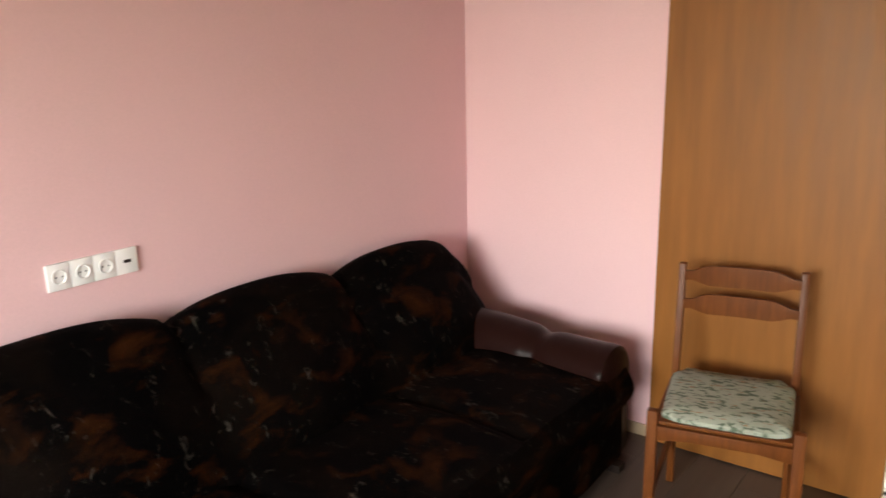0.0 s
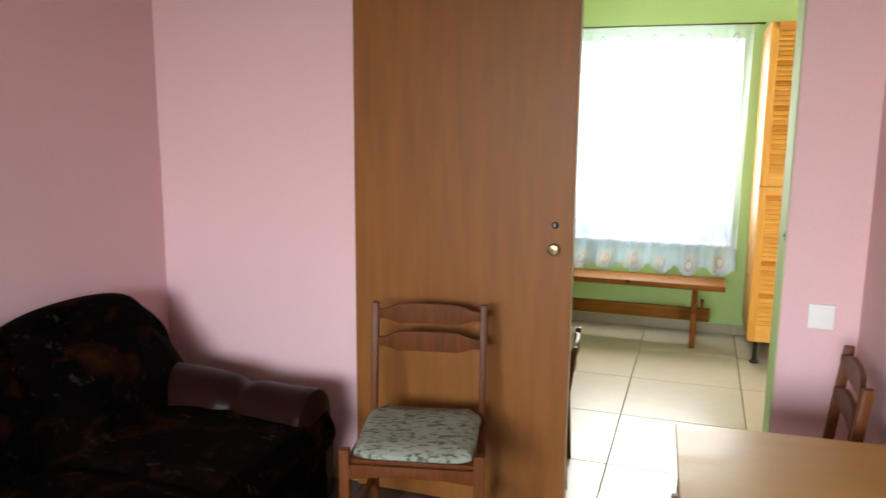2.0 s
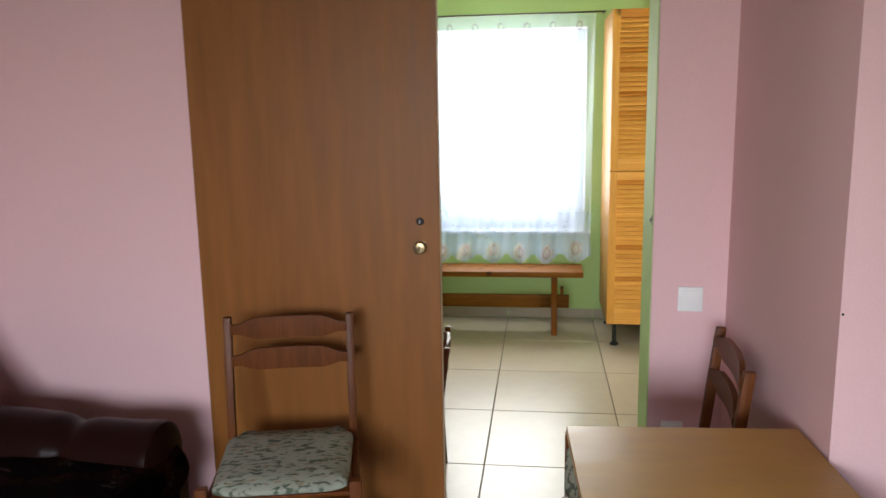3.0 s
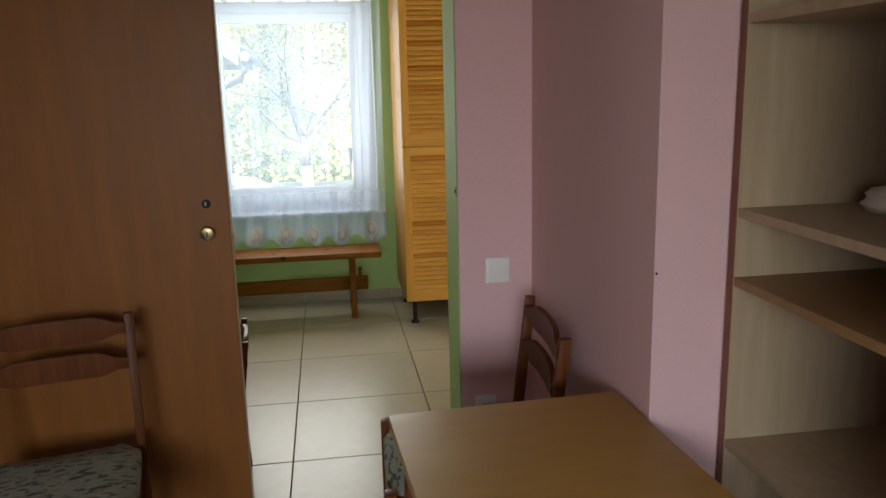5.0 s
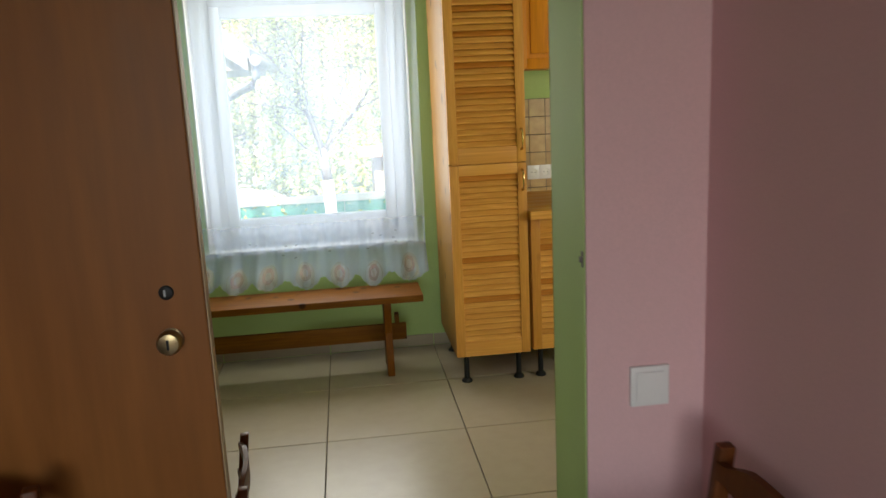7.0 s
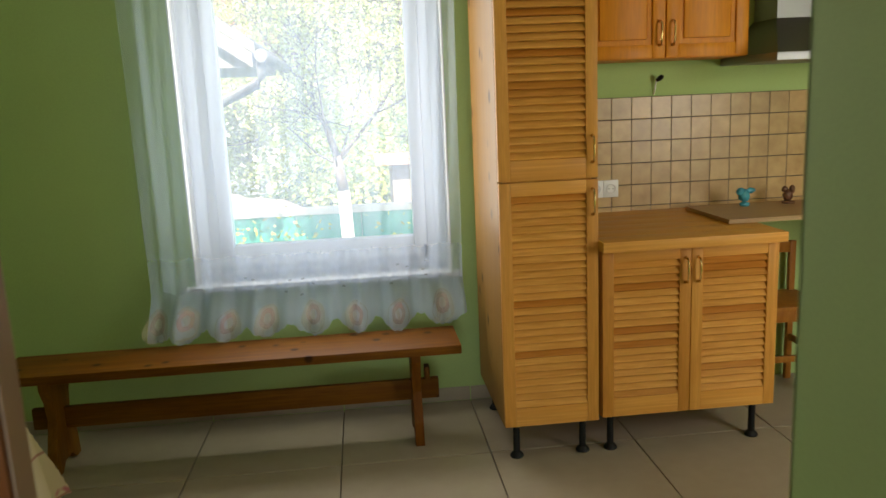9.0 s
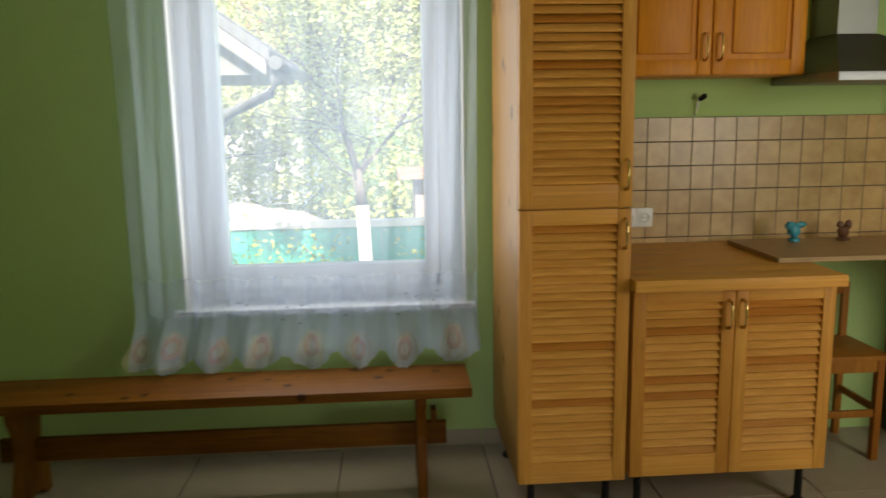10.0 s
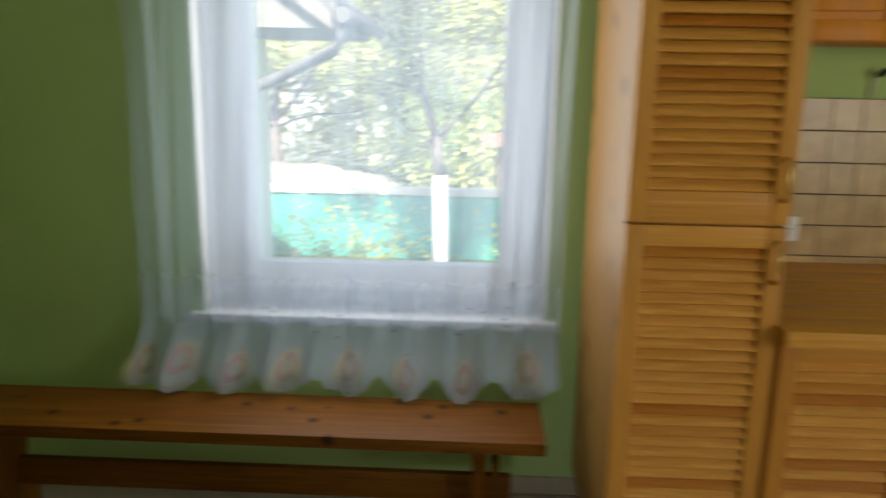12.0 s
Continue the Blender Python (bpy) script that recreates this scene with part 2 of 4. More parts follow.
def sheer_mat(name, thin, thick, hem_thin, hem_thick):
    """Voile woven closer at its hem, and more opaque there to look lit."""
    m, nt, b = nodes_of(name)
    nt.nodes.remove(b)
    tr = nt.nodes.new("ShaderNodeBsdfTransparent")
    di, tl_ = nt.nodes.new("ShaderNodeBsdfDiffuse"), nt.nodes.new("ShaderNodeBsdfTranslucent")
    # Blue of the sky's light is put into the white cloth's colour.
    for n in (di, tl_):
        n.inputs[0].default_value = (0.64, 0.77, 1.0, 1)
    cloth, out = nt.nodes.new("ShaderNodeMixShader"), nt.nodes.new("ShaderNodeMixShader")
    cloth.inputs[0].default_value = 0.5
    nt.links.new(di.outputs[0], cloth.inputs[1])
    nt.links.new(tl_.outputs[0], cloth.inputs[2])
    thread = noise_of(nt, coords(nt, (1, 1, 0.3)), 260, 2)
    n = nt.nodes.new("ShaderNodeMapRange")
    n.inputs[3].default_value, n.inputs[4].default_value = thin, thick
    nt.links.new(thread, n.inputs[0])
    close = nt.nodes.new("ShaderNodeMapRange")
    close.inputs[3].default_value, close.inputs[4].default_value = hem_thin, hem_thick
    nt.links.new(thread, close.inputs[0])
    tc, sep = nt.nodes.new("ShaderNodeTexCoord"), nt.nodes.new("ShaderNodeSeparateXYZ")
    nt.links.new(tc.outputs["Object"], sep.inputs[0])
    dense = nt.nodes.new("ShaderNodeMix")
    nt.links.new(ramp(nt, sep.outputs[2], 0.82, 0.54), dense.inputs[0])
    nt.links.new(n.outputs[0], dense.inputs[2])
    nt.links.new(close.outputs[0], dense.inputs[3])
    nt.links.new(dense.outputs[0], out.inputs[0])
    nt.links.new(tr.outputs[0], out.inputs[1])
    nt.links.new(cloth.outputs[0], out.inputs[2])
    nt.links.new(out.outputs[0], nt.nodes["Material Output"].inputs[0])
    return m


SHEER = sheer_mat("skylit_sheer_voile", 0.22, 0.28, 0.55, 0.67)

# ---- building helpers ----


def part(name, bm, material, parent=None, label="", smooth=False):
    """Links a bmesh as one mesh object under a thing or a part."""
    me = bpy.data.meshes.new(name)
    bmesh.ops.recalc_face_normals(bm, faces=bm.faces)
    bm.to_mesh(me)
    bm.free()
    me.materials.append(material)
    if smooth:
        me.shade_smooth()
        me.set_sharp_from_angle(angle=radians(40))
    ob = new(name, me)
    ob.parent = parent
    return tagged(ob, label) if label else ob


def thing(name, label, category, m=None, group="", kind=""):
    ob = new(name)
    ob.empty_display_size = 0.1
    if m is not None:
        ob.matrix_basis = m
    return tagged(ob, label, category, group, kind)


def box(x0, x1, y0, y1, z0, z1, bev=0.0, bm=None, m=None):
    """A box, its edges rounded by bev, added to bm."""
    out = bm or bmesh.new()
    b = bmesh.new()
    bmesh.ops.create_cube(b, size=1)
    for v in b.verts:
        v.co = ((x0 + x1) / 2 + v.co.x * (x1 - x0), (y0 + y1) / 2 + v.co.y * (y1 - y0), (z0 + z1) / 2 + v.co.z * (z1 - z0))
    if bev:
        bmesh.ops.bevel(b, geom=b.edges[:], offset=bev, segments=2, profile=0.6, affect="EDGES")
    return join(out, b, m)


def join(out, b, m=None):
    vs = [out.verts.new(m @ v.co if m is not None else v.co) for v in b.verts]
    b.verts.index_update()
    for f in b.faces:
        nf = out.faces.new([vs[v.index] for v in f.verts])
        nf.smooth = f.smooth
    b.free()
    return out


def prism(outline, y0, y1, bev=0.0, bm=None, m=None):
    """An outline in x and z, extruded along y."""
    out = bm or bmesh.new()
    b = bmesh.new()
    f = b.faces.new([b.verts.new((x, y0, z)) for x, z in outline])
    ext = bmesh.ops.extrude_face_region(b, geom=[f])
    for v in ext["geom"]:
        if isinstance(v, bmesh.types.BMVert):
            v.co.y = y1
    if bev:
        bmesh.ops.bevel(b, geom=b.edges[:], offset=bev, segments=2, profile=0.6, affect="EDGES")
    return join(out, b, m)


def tube(points, r, seg=10, bm=None, radii=None):
    """A round bar along points."""
    out = bm or bmesh.new()
    pts = [Vector(p) for p in points]
    rings = []
    for i, p in enumerate(pts):
        d = (pts[min(i + 1, len(pts) - 1)] - pts[max(i - 1, 0)]).normalized()
        side = d.cross(Vector((0, 0, 1)) if abs(d.z) < 0.9 else Vector((1, 0, 0))).normalized()
        up = side.cross(d)
        rr = radii[i] if radii else r
        rings.append([out.verts.new(p + rr * (math.cos(a) * side + math.sin(a) * up)) for a in [2 * math.pi * k / seg for k in range(seg)]])
    for a, b in zip(rings, rings[1:]):
        for k in range(seg):
            f = out.faces.new((a[k], a[(k + 1) % seg], b[(k + 1) % seg], b[k]))
            f.smooth = True
    out.faces.new(rings[0][::-1])
    out.faces.new(rings[-1])
    return out


def lathe(profile, seg=20, bm=None, m=None):
    """A turned shape: (radius, z) pairs about the z axis."""
    out = bm or bmesh.new()
    b = bmesh.new()
    rings = [[b.verts.new((r * math.cos(2 * math.pi * k / seg), r * math.sin(2 * math.pi * k / seg), z)) for k in range(seg)] for r, z in profile]
    for a, c in zip(rings, rings[1:]):
        for k in range(seg):
            f = b.faces.new((a[k], a[(k + 1) % seg], c[(k + 1) % seg], c[k]))
            f.smooth = True
    b.faces.new(rings[0][::-1])
    b.faces.new(rings[-1])
    return join(out, b, m)


def grid_mesh(nu, nv, fn, bm=None, smooth=True, closed=False):
    """A sheet of nu by nv points from fn(u, v)."""
    out = bm or bmesh.new()
    vs = [[out.verts.new(fn(i / (nu - 1), j / (nv - 1))) for j in range(nv)] for i in range(nu)]
    for i in range(nu - 1):
        for j in range(nv - 1):
            out.faces.new((vs[i][j], vs[i + 1][j], vs[i + 1][j + 1], vs[i][j + 1])).smooth = smooth
    return out


def structure(name, bm, material, label, category):
    return tagged(part(name, bm, material), label, category, kind="structure")


def wall_boxes(bm, axis, a0, a1, b0, b1, z0, z1, holes):
    """A wall slab from a0 to a1 along axis, b0 to b1 across, with holes (a, a, z, z) cut through."""
    cuts = sorted({a0, a1, *[h[0] for h in holes], *[h[1] for h in holes]})
    for p, q in zip(cuts, cuts[1:]):
        over = [h for h in holes if h[0] < q - 1e-6 and h[1] > p + 1e-6]
        zs = [(z0, z1)]
        if over:
            h = over[0]
            zs = [(z0, h[2]), (h[3], z1)]
        for lo, hi in zs:
            if hi - lo > 1e-4:
                if axis == "x":
                    box(p, q, b0, b1, lo, hi, bm=bm)
                else:
                    box(b0, b1, p, q, lo, hi, bm=bm)
    return bm


# ---- plan ----
ROOM_W, ROOM_S, ROOM_E = -1.975, -1.10, 1.32
LEFT_Y, PIER_Y, KIT_S, KIT_N = 3.69, 3.625, 3.84, 6.575
KIT_SL = 3.845
JAMB, PIER_E, NICHE_Y, NICHE_X = 0.484, 0.722, 2.712, 0.868
KIT_W, KIT_E, TOP = -3.0, 3.30, 2.55
WIN = (-0.72, 0.44, 0.62, 2.03)
RWIN = (-1.40, 0.50, 0.90, 2.10)
YWIN = (2.1, 3.05, 0.80, 2.06)

b = bmesh.new()
box(ROOM_W - 0.15, ROOM_W, ROOM_S - 0.25, KIT_S, -0.1, TOP, bm=b)
structure("wall_room_west", b, PINK, "pink painted plaster wall behind the sofa", "wall")
structure("wall_room_south", wall_boxes(bmesh.new(), "x", ROOM_W, ROOM_E, ROOM_S - 0.25, ROOM_S, -0.1, TOP, [RWIN]), PINK, "pink painted plaster wall with a window", "wall")
structure("wall_room_east", box(ROOM_E, ROOM_E + 0.15, ROOM_S - 0.25, NICHE_Y, -0.1, TOP), PINK, "pink painted plaster wall behind the shelves", "wall")
structure("wall_room_north", box(ROOM_W, -0.95, LEFT_Y, KIT_SL - 0.004, -0.1, TOP), PINK, "pink painted plaster wall beside the sliding door", "wall")
structure("wall_lintel", box(-0.95, JAMB, LEFT_Y, KIT_S - 0.004, 2.06, TOP), PINK, "pink painted wall above the doorway", "wall")
b = box(JAMB + 0.004, PIER_E, PIER_Y, KIT_S - 0.004, -0.1, TOP)
box(PIER_E, ROOM_E + 0.15, NICHE_Y, KIT_S - 0.004, -0.1, TOP, bm=b)
structure("wall_pier", b, PINK, "pink painted wall pier with a light switch", "wall")
structure("wall_reveal", box(JAMB, JAMB + 0.003, PIER_Y + 0.002, KIT_S + 0.001, 0, TOP - 0.3), GREEN, "light green painted side of the doorway", "wall")
b = bmesh.new()
box(KIT_W, -0.95, KIT_SL - 0.003, KIT_SL, -0.1, TOP, bm=b)
box(-0.95, JAMB, KIT_S - 0.003, KIT_S, 2.06, TOP, bm=b)
box(JAMB, 1.50, KIT_S - 0.003, KIT_S, -0.1, TOP, bm=b)
box(KIT_W, ROOM_W - 0.15, KIT_S - 0.2, KIT_SL - 0.004, -0.1, TOP, bm=b)
wall_boxes(b, "x", 1.50, KIT_E + 0.15, KIT_S - 0.2, KIT_S, -0.1, TOP, [YWIN])
structure("wall_kitchen_south", b, GREEN, "green painted kitchen wall with a doorway", "wall")
structure("wall_kitchen_north", wall_boxes(bmesh.new(), "x", KIT_W - 0.15, KIT_E + 0.15, KIT_N, KIT_N + 0.32, -0.1, TOP, [WIN]), GREEN, "green painted kitchen wall with a window", "wall")
structure("wall_kitchen_east", box(KIT_E, KIT_E + 0.15, KIT_S - 0.2, KIT_N, -0.1, TOP), GREEN, "green painted kitchen wall above tiles", "wall")
structure("wall_kitchen_west", box(KIT_W - 0.15, KIT_W, KIT_S - 0.2, KIT_N, -0.1, TOP), GREEN, "green painted kitchen wall", "wall")
b = box(KIT_W - 0.15, KIT_E + 0.15, KIT_S - 0.2, KIT_N + 0.32, TOP, TOP + 0.15)
box(ROOM_W - 0.15, ROOM_E + 0.15, ROOM_S - 0.25, KIT_S - 0.2, TOP, TOP + 0.15, bm=b)
structure("ceiling", b, WHITE, "white painted flat ceiling", "ceiling")
b = box(KIT_W, KIT_E, 3.78, KIT_N, -0.12, -0.012)
box(ROOM_W, ROOM_E, ROOM_S, 3.78, -0.12, -0.012, bm=b)
structure("floor_base", b, GROUTF, "grey-brown floor screed and joints", "floor")

# ---- windows ----


def window_frame(name, label, x0, x1, z0, z1, y, depth, bottom=0.11, side=0.10):
    """A white plastic window: outer frame, sash, pane and sill, inside face at y."""
    w = thing(name, label, "window", kind="structure")
    f = 0.045
    for nm, a, c, lo, hi in (("frame_jamb", x0, x0 + f, z0, z1), ("frame_jamb", x1 - f, x1, z0, z1), ("frame_head", x0 + f, x1 - f, z1 - f, z1), ("frame_sill", x0 + f, x1 - f, z0, z0 + f)):
        part(nm, box(a, c, y, y + depth, lo, hi, 0.004), PVC, w, smooth=True)
    s0, s1, t0, t1 = x0 + f + 0.002, x1 - f - 0.002, z0 + f + 0.002, z1 - f - 0.002
    g = side - f
    for nm, a, c, lo, hi in (("sash_stile", s0, s0 + g, t0, t1), ("sash_stile", s1 - g, s1, t0, t1), ("sash_rail", s0 + g, s1 - g, t1 - g, t1), ("sash_rail", s0 + g, s1 - g, t0, z0 + bottom)):
        part(nm, box(a, c, y - 0.018, y + depth - 0.02, lo, hi, 0.006), PVC, w, smooth=True)
    p = part("pane", box(s0 + g - 0.01, s1 - g + 0.01, y + 0.02, y + 0.03, z0 + bottom - 0.01, t1 - g + 0.01), GLASS, w, "clear glass pane")
    p.visible_shadow = False
    return w


window_1 = window_frame("window_1", "white plastic kitchen window over the bench", -0.66, 0.385, 0.65, 2.00, 6.70, 0.07, bottom=0.145, side=0.105)
part("window_handle", tube([(0.33, 6.68, 0.74), (0.33, 6.655, 0.74), (0.33, 6.65, 0.70)], 0.006), DARKPL, window_1)
b = box(WIN[0], WIN[1], 6.695, 6.78, WIN[2], 0.65)
box(WIN[0], -0.66, 6.70, 6.78, 0.65, 2.03, bm=b)
box(0.385, WIN[1], 6.70, 6.78, 0.65, 2.03, bm=b)
box(-0.66, 0.385, 6.70, 6.78, 2.0, 2.03, bm=b)
part("lining", b, PVC, window_1)
for nm, x0, x1, z0, z1 in (("reveal_side", WIN[0], WIN[0] + 0.006, WIN[2] + 0.023, WIN[3]), ("reveal_side", WIN[1] - 0.006, WIN[1], WIN[2] + 0.023, WIN[3]), ("reveal_head", WIN[0] + 0.0065, WIN[1] - 0.0065, WIN[3] - 0.006, WIN[3])):
    part(nm, box(x0, x1, KIT_N - 0.001, 6.699, z0, z1), WHITE, window_1)
part("window_sill", box(WIN[0] - 0.04, WIN[1] + 0.04, 6.535, 6.694, WIN[2] - 0.005, WIN[2] + 0.022, 0.005), PVC, window_1, "white plastic window board")
window_frame("window_2", "white plastic window behind the room", RWIN[0], RWIN[1], RWIN[2], RWIN[3], ROOM_S - 0.16, 0.07)
window_frame("window_3", "white plastic kitchen yard window", YWIN[0], YWIN[1], YWIN[2], YWIN[3], KIT_S - 0.13, 0.07)

# ---- sliding door ----
door = thing("door_1", "orange-brown laminate sliding door leaf pushed open", "door", pose(-0.012, 0, 0), kind="structure")
part("leaf", box(-1.037, -0.190, 3.65, 3.686, 0.006, 2.10, 0.003), LEAF, door)
b = lathe([(0.021, 0), (0.021, 0.003), (0.015, 0.005), (0.015, 0.012), (0.0215, 0.017), (0.0215, 0.026), (0.018, 0.032), (0.009, 0.034)], 24, m=pose(-0.254, 3.65, 1.036, 90, 0, 0))
knob = part("door_knob", b, OLDBRASS, door, "round worn brass knob", smooth=True)
part("keyhole", box(-0.256, -0.252, 3.6145, 3.6165, 1.027, 1.045), DARKPL, knob)
b = lathe([(0.013, 0), (0.013, 0.003), (0.010, 0.005)], 20, m=pose(-0.254, 3.65, 1.122, 90, 0, 0))
rose = part("lock_rose", b, DARKPL, door, "small dark lock escutcheon", smooth=True)
# Steel piece added in place of the white glint on the dark lock.
part("lock_glint", box(-0.2575, -0.2535, 3.6425, 3.6448, 1.116, 1.128, 0.0008), STEEL, rose, "small steel piece standing for the lock's glint")
part("edge_strip", box(-0.1895, -0.1875, 3.654, 3.682, 0.01, 2.095), SHELFW, door)
strike = thing("strike_plate", "small steel strike plate on the doorway edge", "strike plate")
part("plate", box(JAMB - 0.002, JAMB - 0.0002, 3.627, 3.637, 1.115, 1.145, 0.0005), GREYSTEEL, strike)
part("catch", box(JAMB - 0.007, JAMB - 0.002, 3.628, 3.635, 1.125, 1.136, 0.002), GREYSTEEL, strike)

tagged(part("threshold", box(-0.95, JAMB - 0.003, 3.765, 3.795, 0.0, 0.007, 0.002), GREYSTEEL), "narrow dark metal strip across the doorway floor", "threshold")

# ---- skirting ----
tb = thing("baseboard_room", "pink-grey wooden skirting along the room walls", "baseboard", kind="structure")
part("board", box(ROOM_W, -1.0, LEFT_Y - 0.012, LEFT_Y - 0.001, 0.0, 0.05, 0.002), SHELFW, tb)
part("board", box(ROOM_W + 0.001, ROOM_W + 0.012, ROOM_S, LEFT_Y - 0.013, 0.0, 0.05, 0.002), SHELFW, tb)


def socket_face(parent, m, n_sockets, extra=False):
    """A row of socket plates side by side in the plane x, z facing -y."""
    for i in range(n_sockets + (1 if extra else 0)):
        x = i * 0.071
        t = m @ pose(x, 0, 0)
        p = part("plate", box(-0.0352, 0.0352, -0.010, -0.0005, -0.040, 0.040, 0.003, m=t), PLASTIC, parent, smooth=True)
        if i < n_sockets:
            bm = lathe([(0.022, 0.0), (0.022, 0.0035), (0.0195, 0.0035), (0.018, -0.001), (0.001, -0.001)], 24, m=t @ pose(0, -0.0105, 0, 90))
            part("socket_ring", bm, PLASTIC, p, smooth=True)
            hb = bmesh.new()
            for dx in (-0.0095, 0.0095):
                lathe([(0.0026, 0), (0.0026, 0.001)], 10, hb, t @ pose(dx, -0.0105, 0, 90))
            part("socket_hole", hb, DARKPL, p)
        else:
            part("slot", box(-0.012, 0.012, -0.012, -0.010, -0.005, 0.005, m=t), DARKPL, p)


strip = thing("socket_strip", "white plastic strip of three sockets and an aerial outlet", "socket")
socket_face(strip, pose(ROOM_W, 1.803, 1.015, 0, 0, 90) @ Matrix.Scale(0.92, 4), 3, True)
ks = thing("wall_socket", "white plastic double wall socket on the kitchen tiles", "socket")
socket_face(ks, pose(1.122, KIT_N - 0.010, 0.980), 2)
sw = thing("light_switch", "white plastic light switch on the pink pier", "light switch")
p = part("plate", box(-0.0385, 0.0385, -0.010, -0.0005, -0.040, 0.040, 0.003, m=pose(0.609, PIER_Y, 0.876)), PLASTIC, sw, smooth=True)
part("rocker", box(-0.0285, 0.0285, -0.013, -0.009, -0.030, 0.030, 0.002, m=pose(0.609, PIER_Y, 0.876, 2)), PLASTIC, p, smooth=True)
lo = thing("low_socket", "white plastic socket low on the pink pier", "socket")
socket_face(lo, pose(0.565, PIER_Y, 0.42), 1)

nail = thing("nail", "small dark nail head in the wall corner", "nail")
part("head", lathe([(0.002, 0), (0.0028, 0.002), (0.002, 0.003)], 10, m=pose(0.7265, NICHE_Y, 1.072, 90)), DARKPL, nail)

# ---- chairs ----


def splat(half, h, y, z, bow=0.022):
    """A curved back rail, wide in the middle and waisted at its ends."""
    b = bmesh.new()
    n, rows = 15, []
    for i in range(n):
        u = -1 + 2 * i / (n - 1)
        a = abs(u)
        hh = h * (1 if a < 0.55 else 1 - 0.55 * ((a - 0.55) / 0.3) ** 1.3 if a < 0.85 else 0.45)
        yy = y + bow * (1 - u * u)
        rows.append([b.verts.new((u * half, yy + dy, z + dz)) for dy, dz in ((-0.008, -hh / 2), (-0.010, 0), (-0.008, hh / 2), (0.008, hh / 2), (0.008, -hh / 2))])
    for r, q in zip(rows, rows[1:]):
        for k in range(5):
            b.faces.new((r[k], r[(k + 1) % 5], q[(k + 1) % 5], q[k])).smooth = True
    b.faces.new(rows[0][::-1])
    b.faces.new(rows[-1])
    return b


def chair(m, label, group="matching wooden chairs", seat_pad=True, timber=None):
    """Wooden chair: square legs, raked back posts, two shaped back rails, loose seat pad. Faces -y."""
    c = thing("chair", label, "chair", m, group)
    for s in (-1, 1):
        out = [(0.215, 0.0), (0.195, 0.42), (0.205, 0.50), (0.245, 0.84), (0.215, 0.84), (0.172, 0.50), (0.165, 0.42), (0.185, 0.0)]
        b = prism([(y, z) for y, z in out], -0.013, 0.013, 0.004, m=pose(s * 0.198, 0, 0, 0, 0, 90))
        part("back_post", b, timber or CHAIRW, c, smooth=True)
        part("front_leg", box(s * 0.213 - 0.017, s * 0.213 + 0.017, -0.262, -0.228, 0, 0.475, 0.005), timber or CHAIRW, c, smooth=True)
        part("side_rail", box(s * 0.205 - 0.009, s * 0.205 + 0.009, -0.235, 0.18, 0.375, 0.425, 0.003), timber or CHAIRW, c, smooth=True)
        part("stretcher", box(s * 0.206 - 0.008, s * 0.206 + 0.008, -0.235, 0.19, 0.17, 0.20, 0.003), timber or CHAIRW, c, smooth=True)
    part("front_rail", prism([(-0.20, 0.425), (0.20, 0.425), (0.20, 0.375), (0.10, 0.388), (-0.10, 0.388), (-0.20, 0.375)], -0.256, -0.237, 0.003), timber or CHAIRW, c, smooth=True)
    part("back_rail", box(-0.19, 0.19, 0.172, 0.190, 0.375, 0.425, 0.003), timber or CHAIRW, c, smooth=True)
    part("seat_board", box(-0.195, 0.195, -0.24, 0.185, 0.425, 0.437, 0.003), timber or CHAIRW, c, smooth=True)
    for z, y in ((0.80, 0.215), (0.70, 0.203)):
        part("back_splat", splat(0.188, 0.072, y, z), timber or CHAIRW, c, smooth=True)
    if seat_pad:
        def pad(u, v):
            a, q = 2 * math.pi * u, v
            ex = 0.28
            cx, sy = math.cos(a), math.sin(a)
            px = math.copysign(abs(cx) ** ex, cx)
            py = math.copysign(abs(sy) ** ex, sy)
            k, z = ((0.02, 0.4375), (0.93, 0.4375), (1.0, 0.447), (1.0, 0.460), (0.94, 0.471), (0.6, 0.476), (0.02, 0.477))[round(q * 6)]
            w = 0.004 * math.sin(7 * a) * (1 if 0.9 < k else 0.0)
            return (px * (0.196 * k + w), -0.034 + py * (0.218 * k + w), z + w * 0.5)
        b = grid_mesh(49, 7, pad)
        bmesh.ops.remove_doubles(b, verts=b.verts[:], dist=0.0005)
        part("seat_pad", b, CUSHION, c, "pale cotton pad printed with small grey dashes", smooth=True)
    return c


chair_a = chair(pose(-0.632, 3.272, 0, 0, 0, 12.5), "brown wooden chair with printed seat pad before the sliding door")
chair_a.scale = (0.99, 0.93, 1)
pushed_in = copy_thing(chair_a, pose(0.442, 3.238, 0, 0, 0, -93))
pushed_in.scale = (1, 0.92, 1)
tagged(pushed_in, "brown wooden chair between the small table and the pier")
under = chair(pose(2.565, 6.285, 0, 0, 0, 184.5), "orange-brown wooden chair pushed under the kitchen worktop, coloured as sunlit", timber=SUNLITCHAIRW)
under.scale = (0.93, 0.88, 0.93)
low = copy_thing(chair_a, pose(-0.40, 4.03, 0, 0, 0, -84))
low.scale = (0.74, 0.74, 0.72)
tagged(low, "low wooden chair beside the kitchen table")

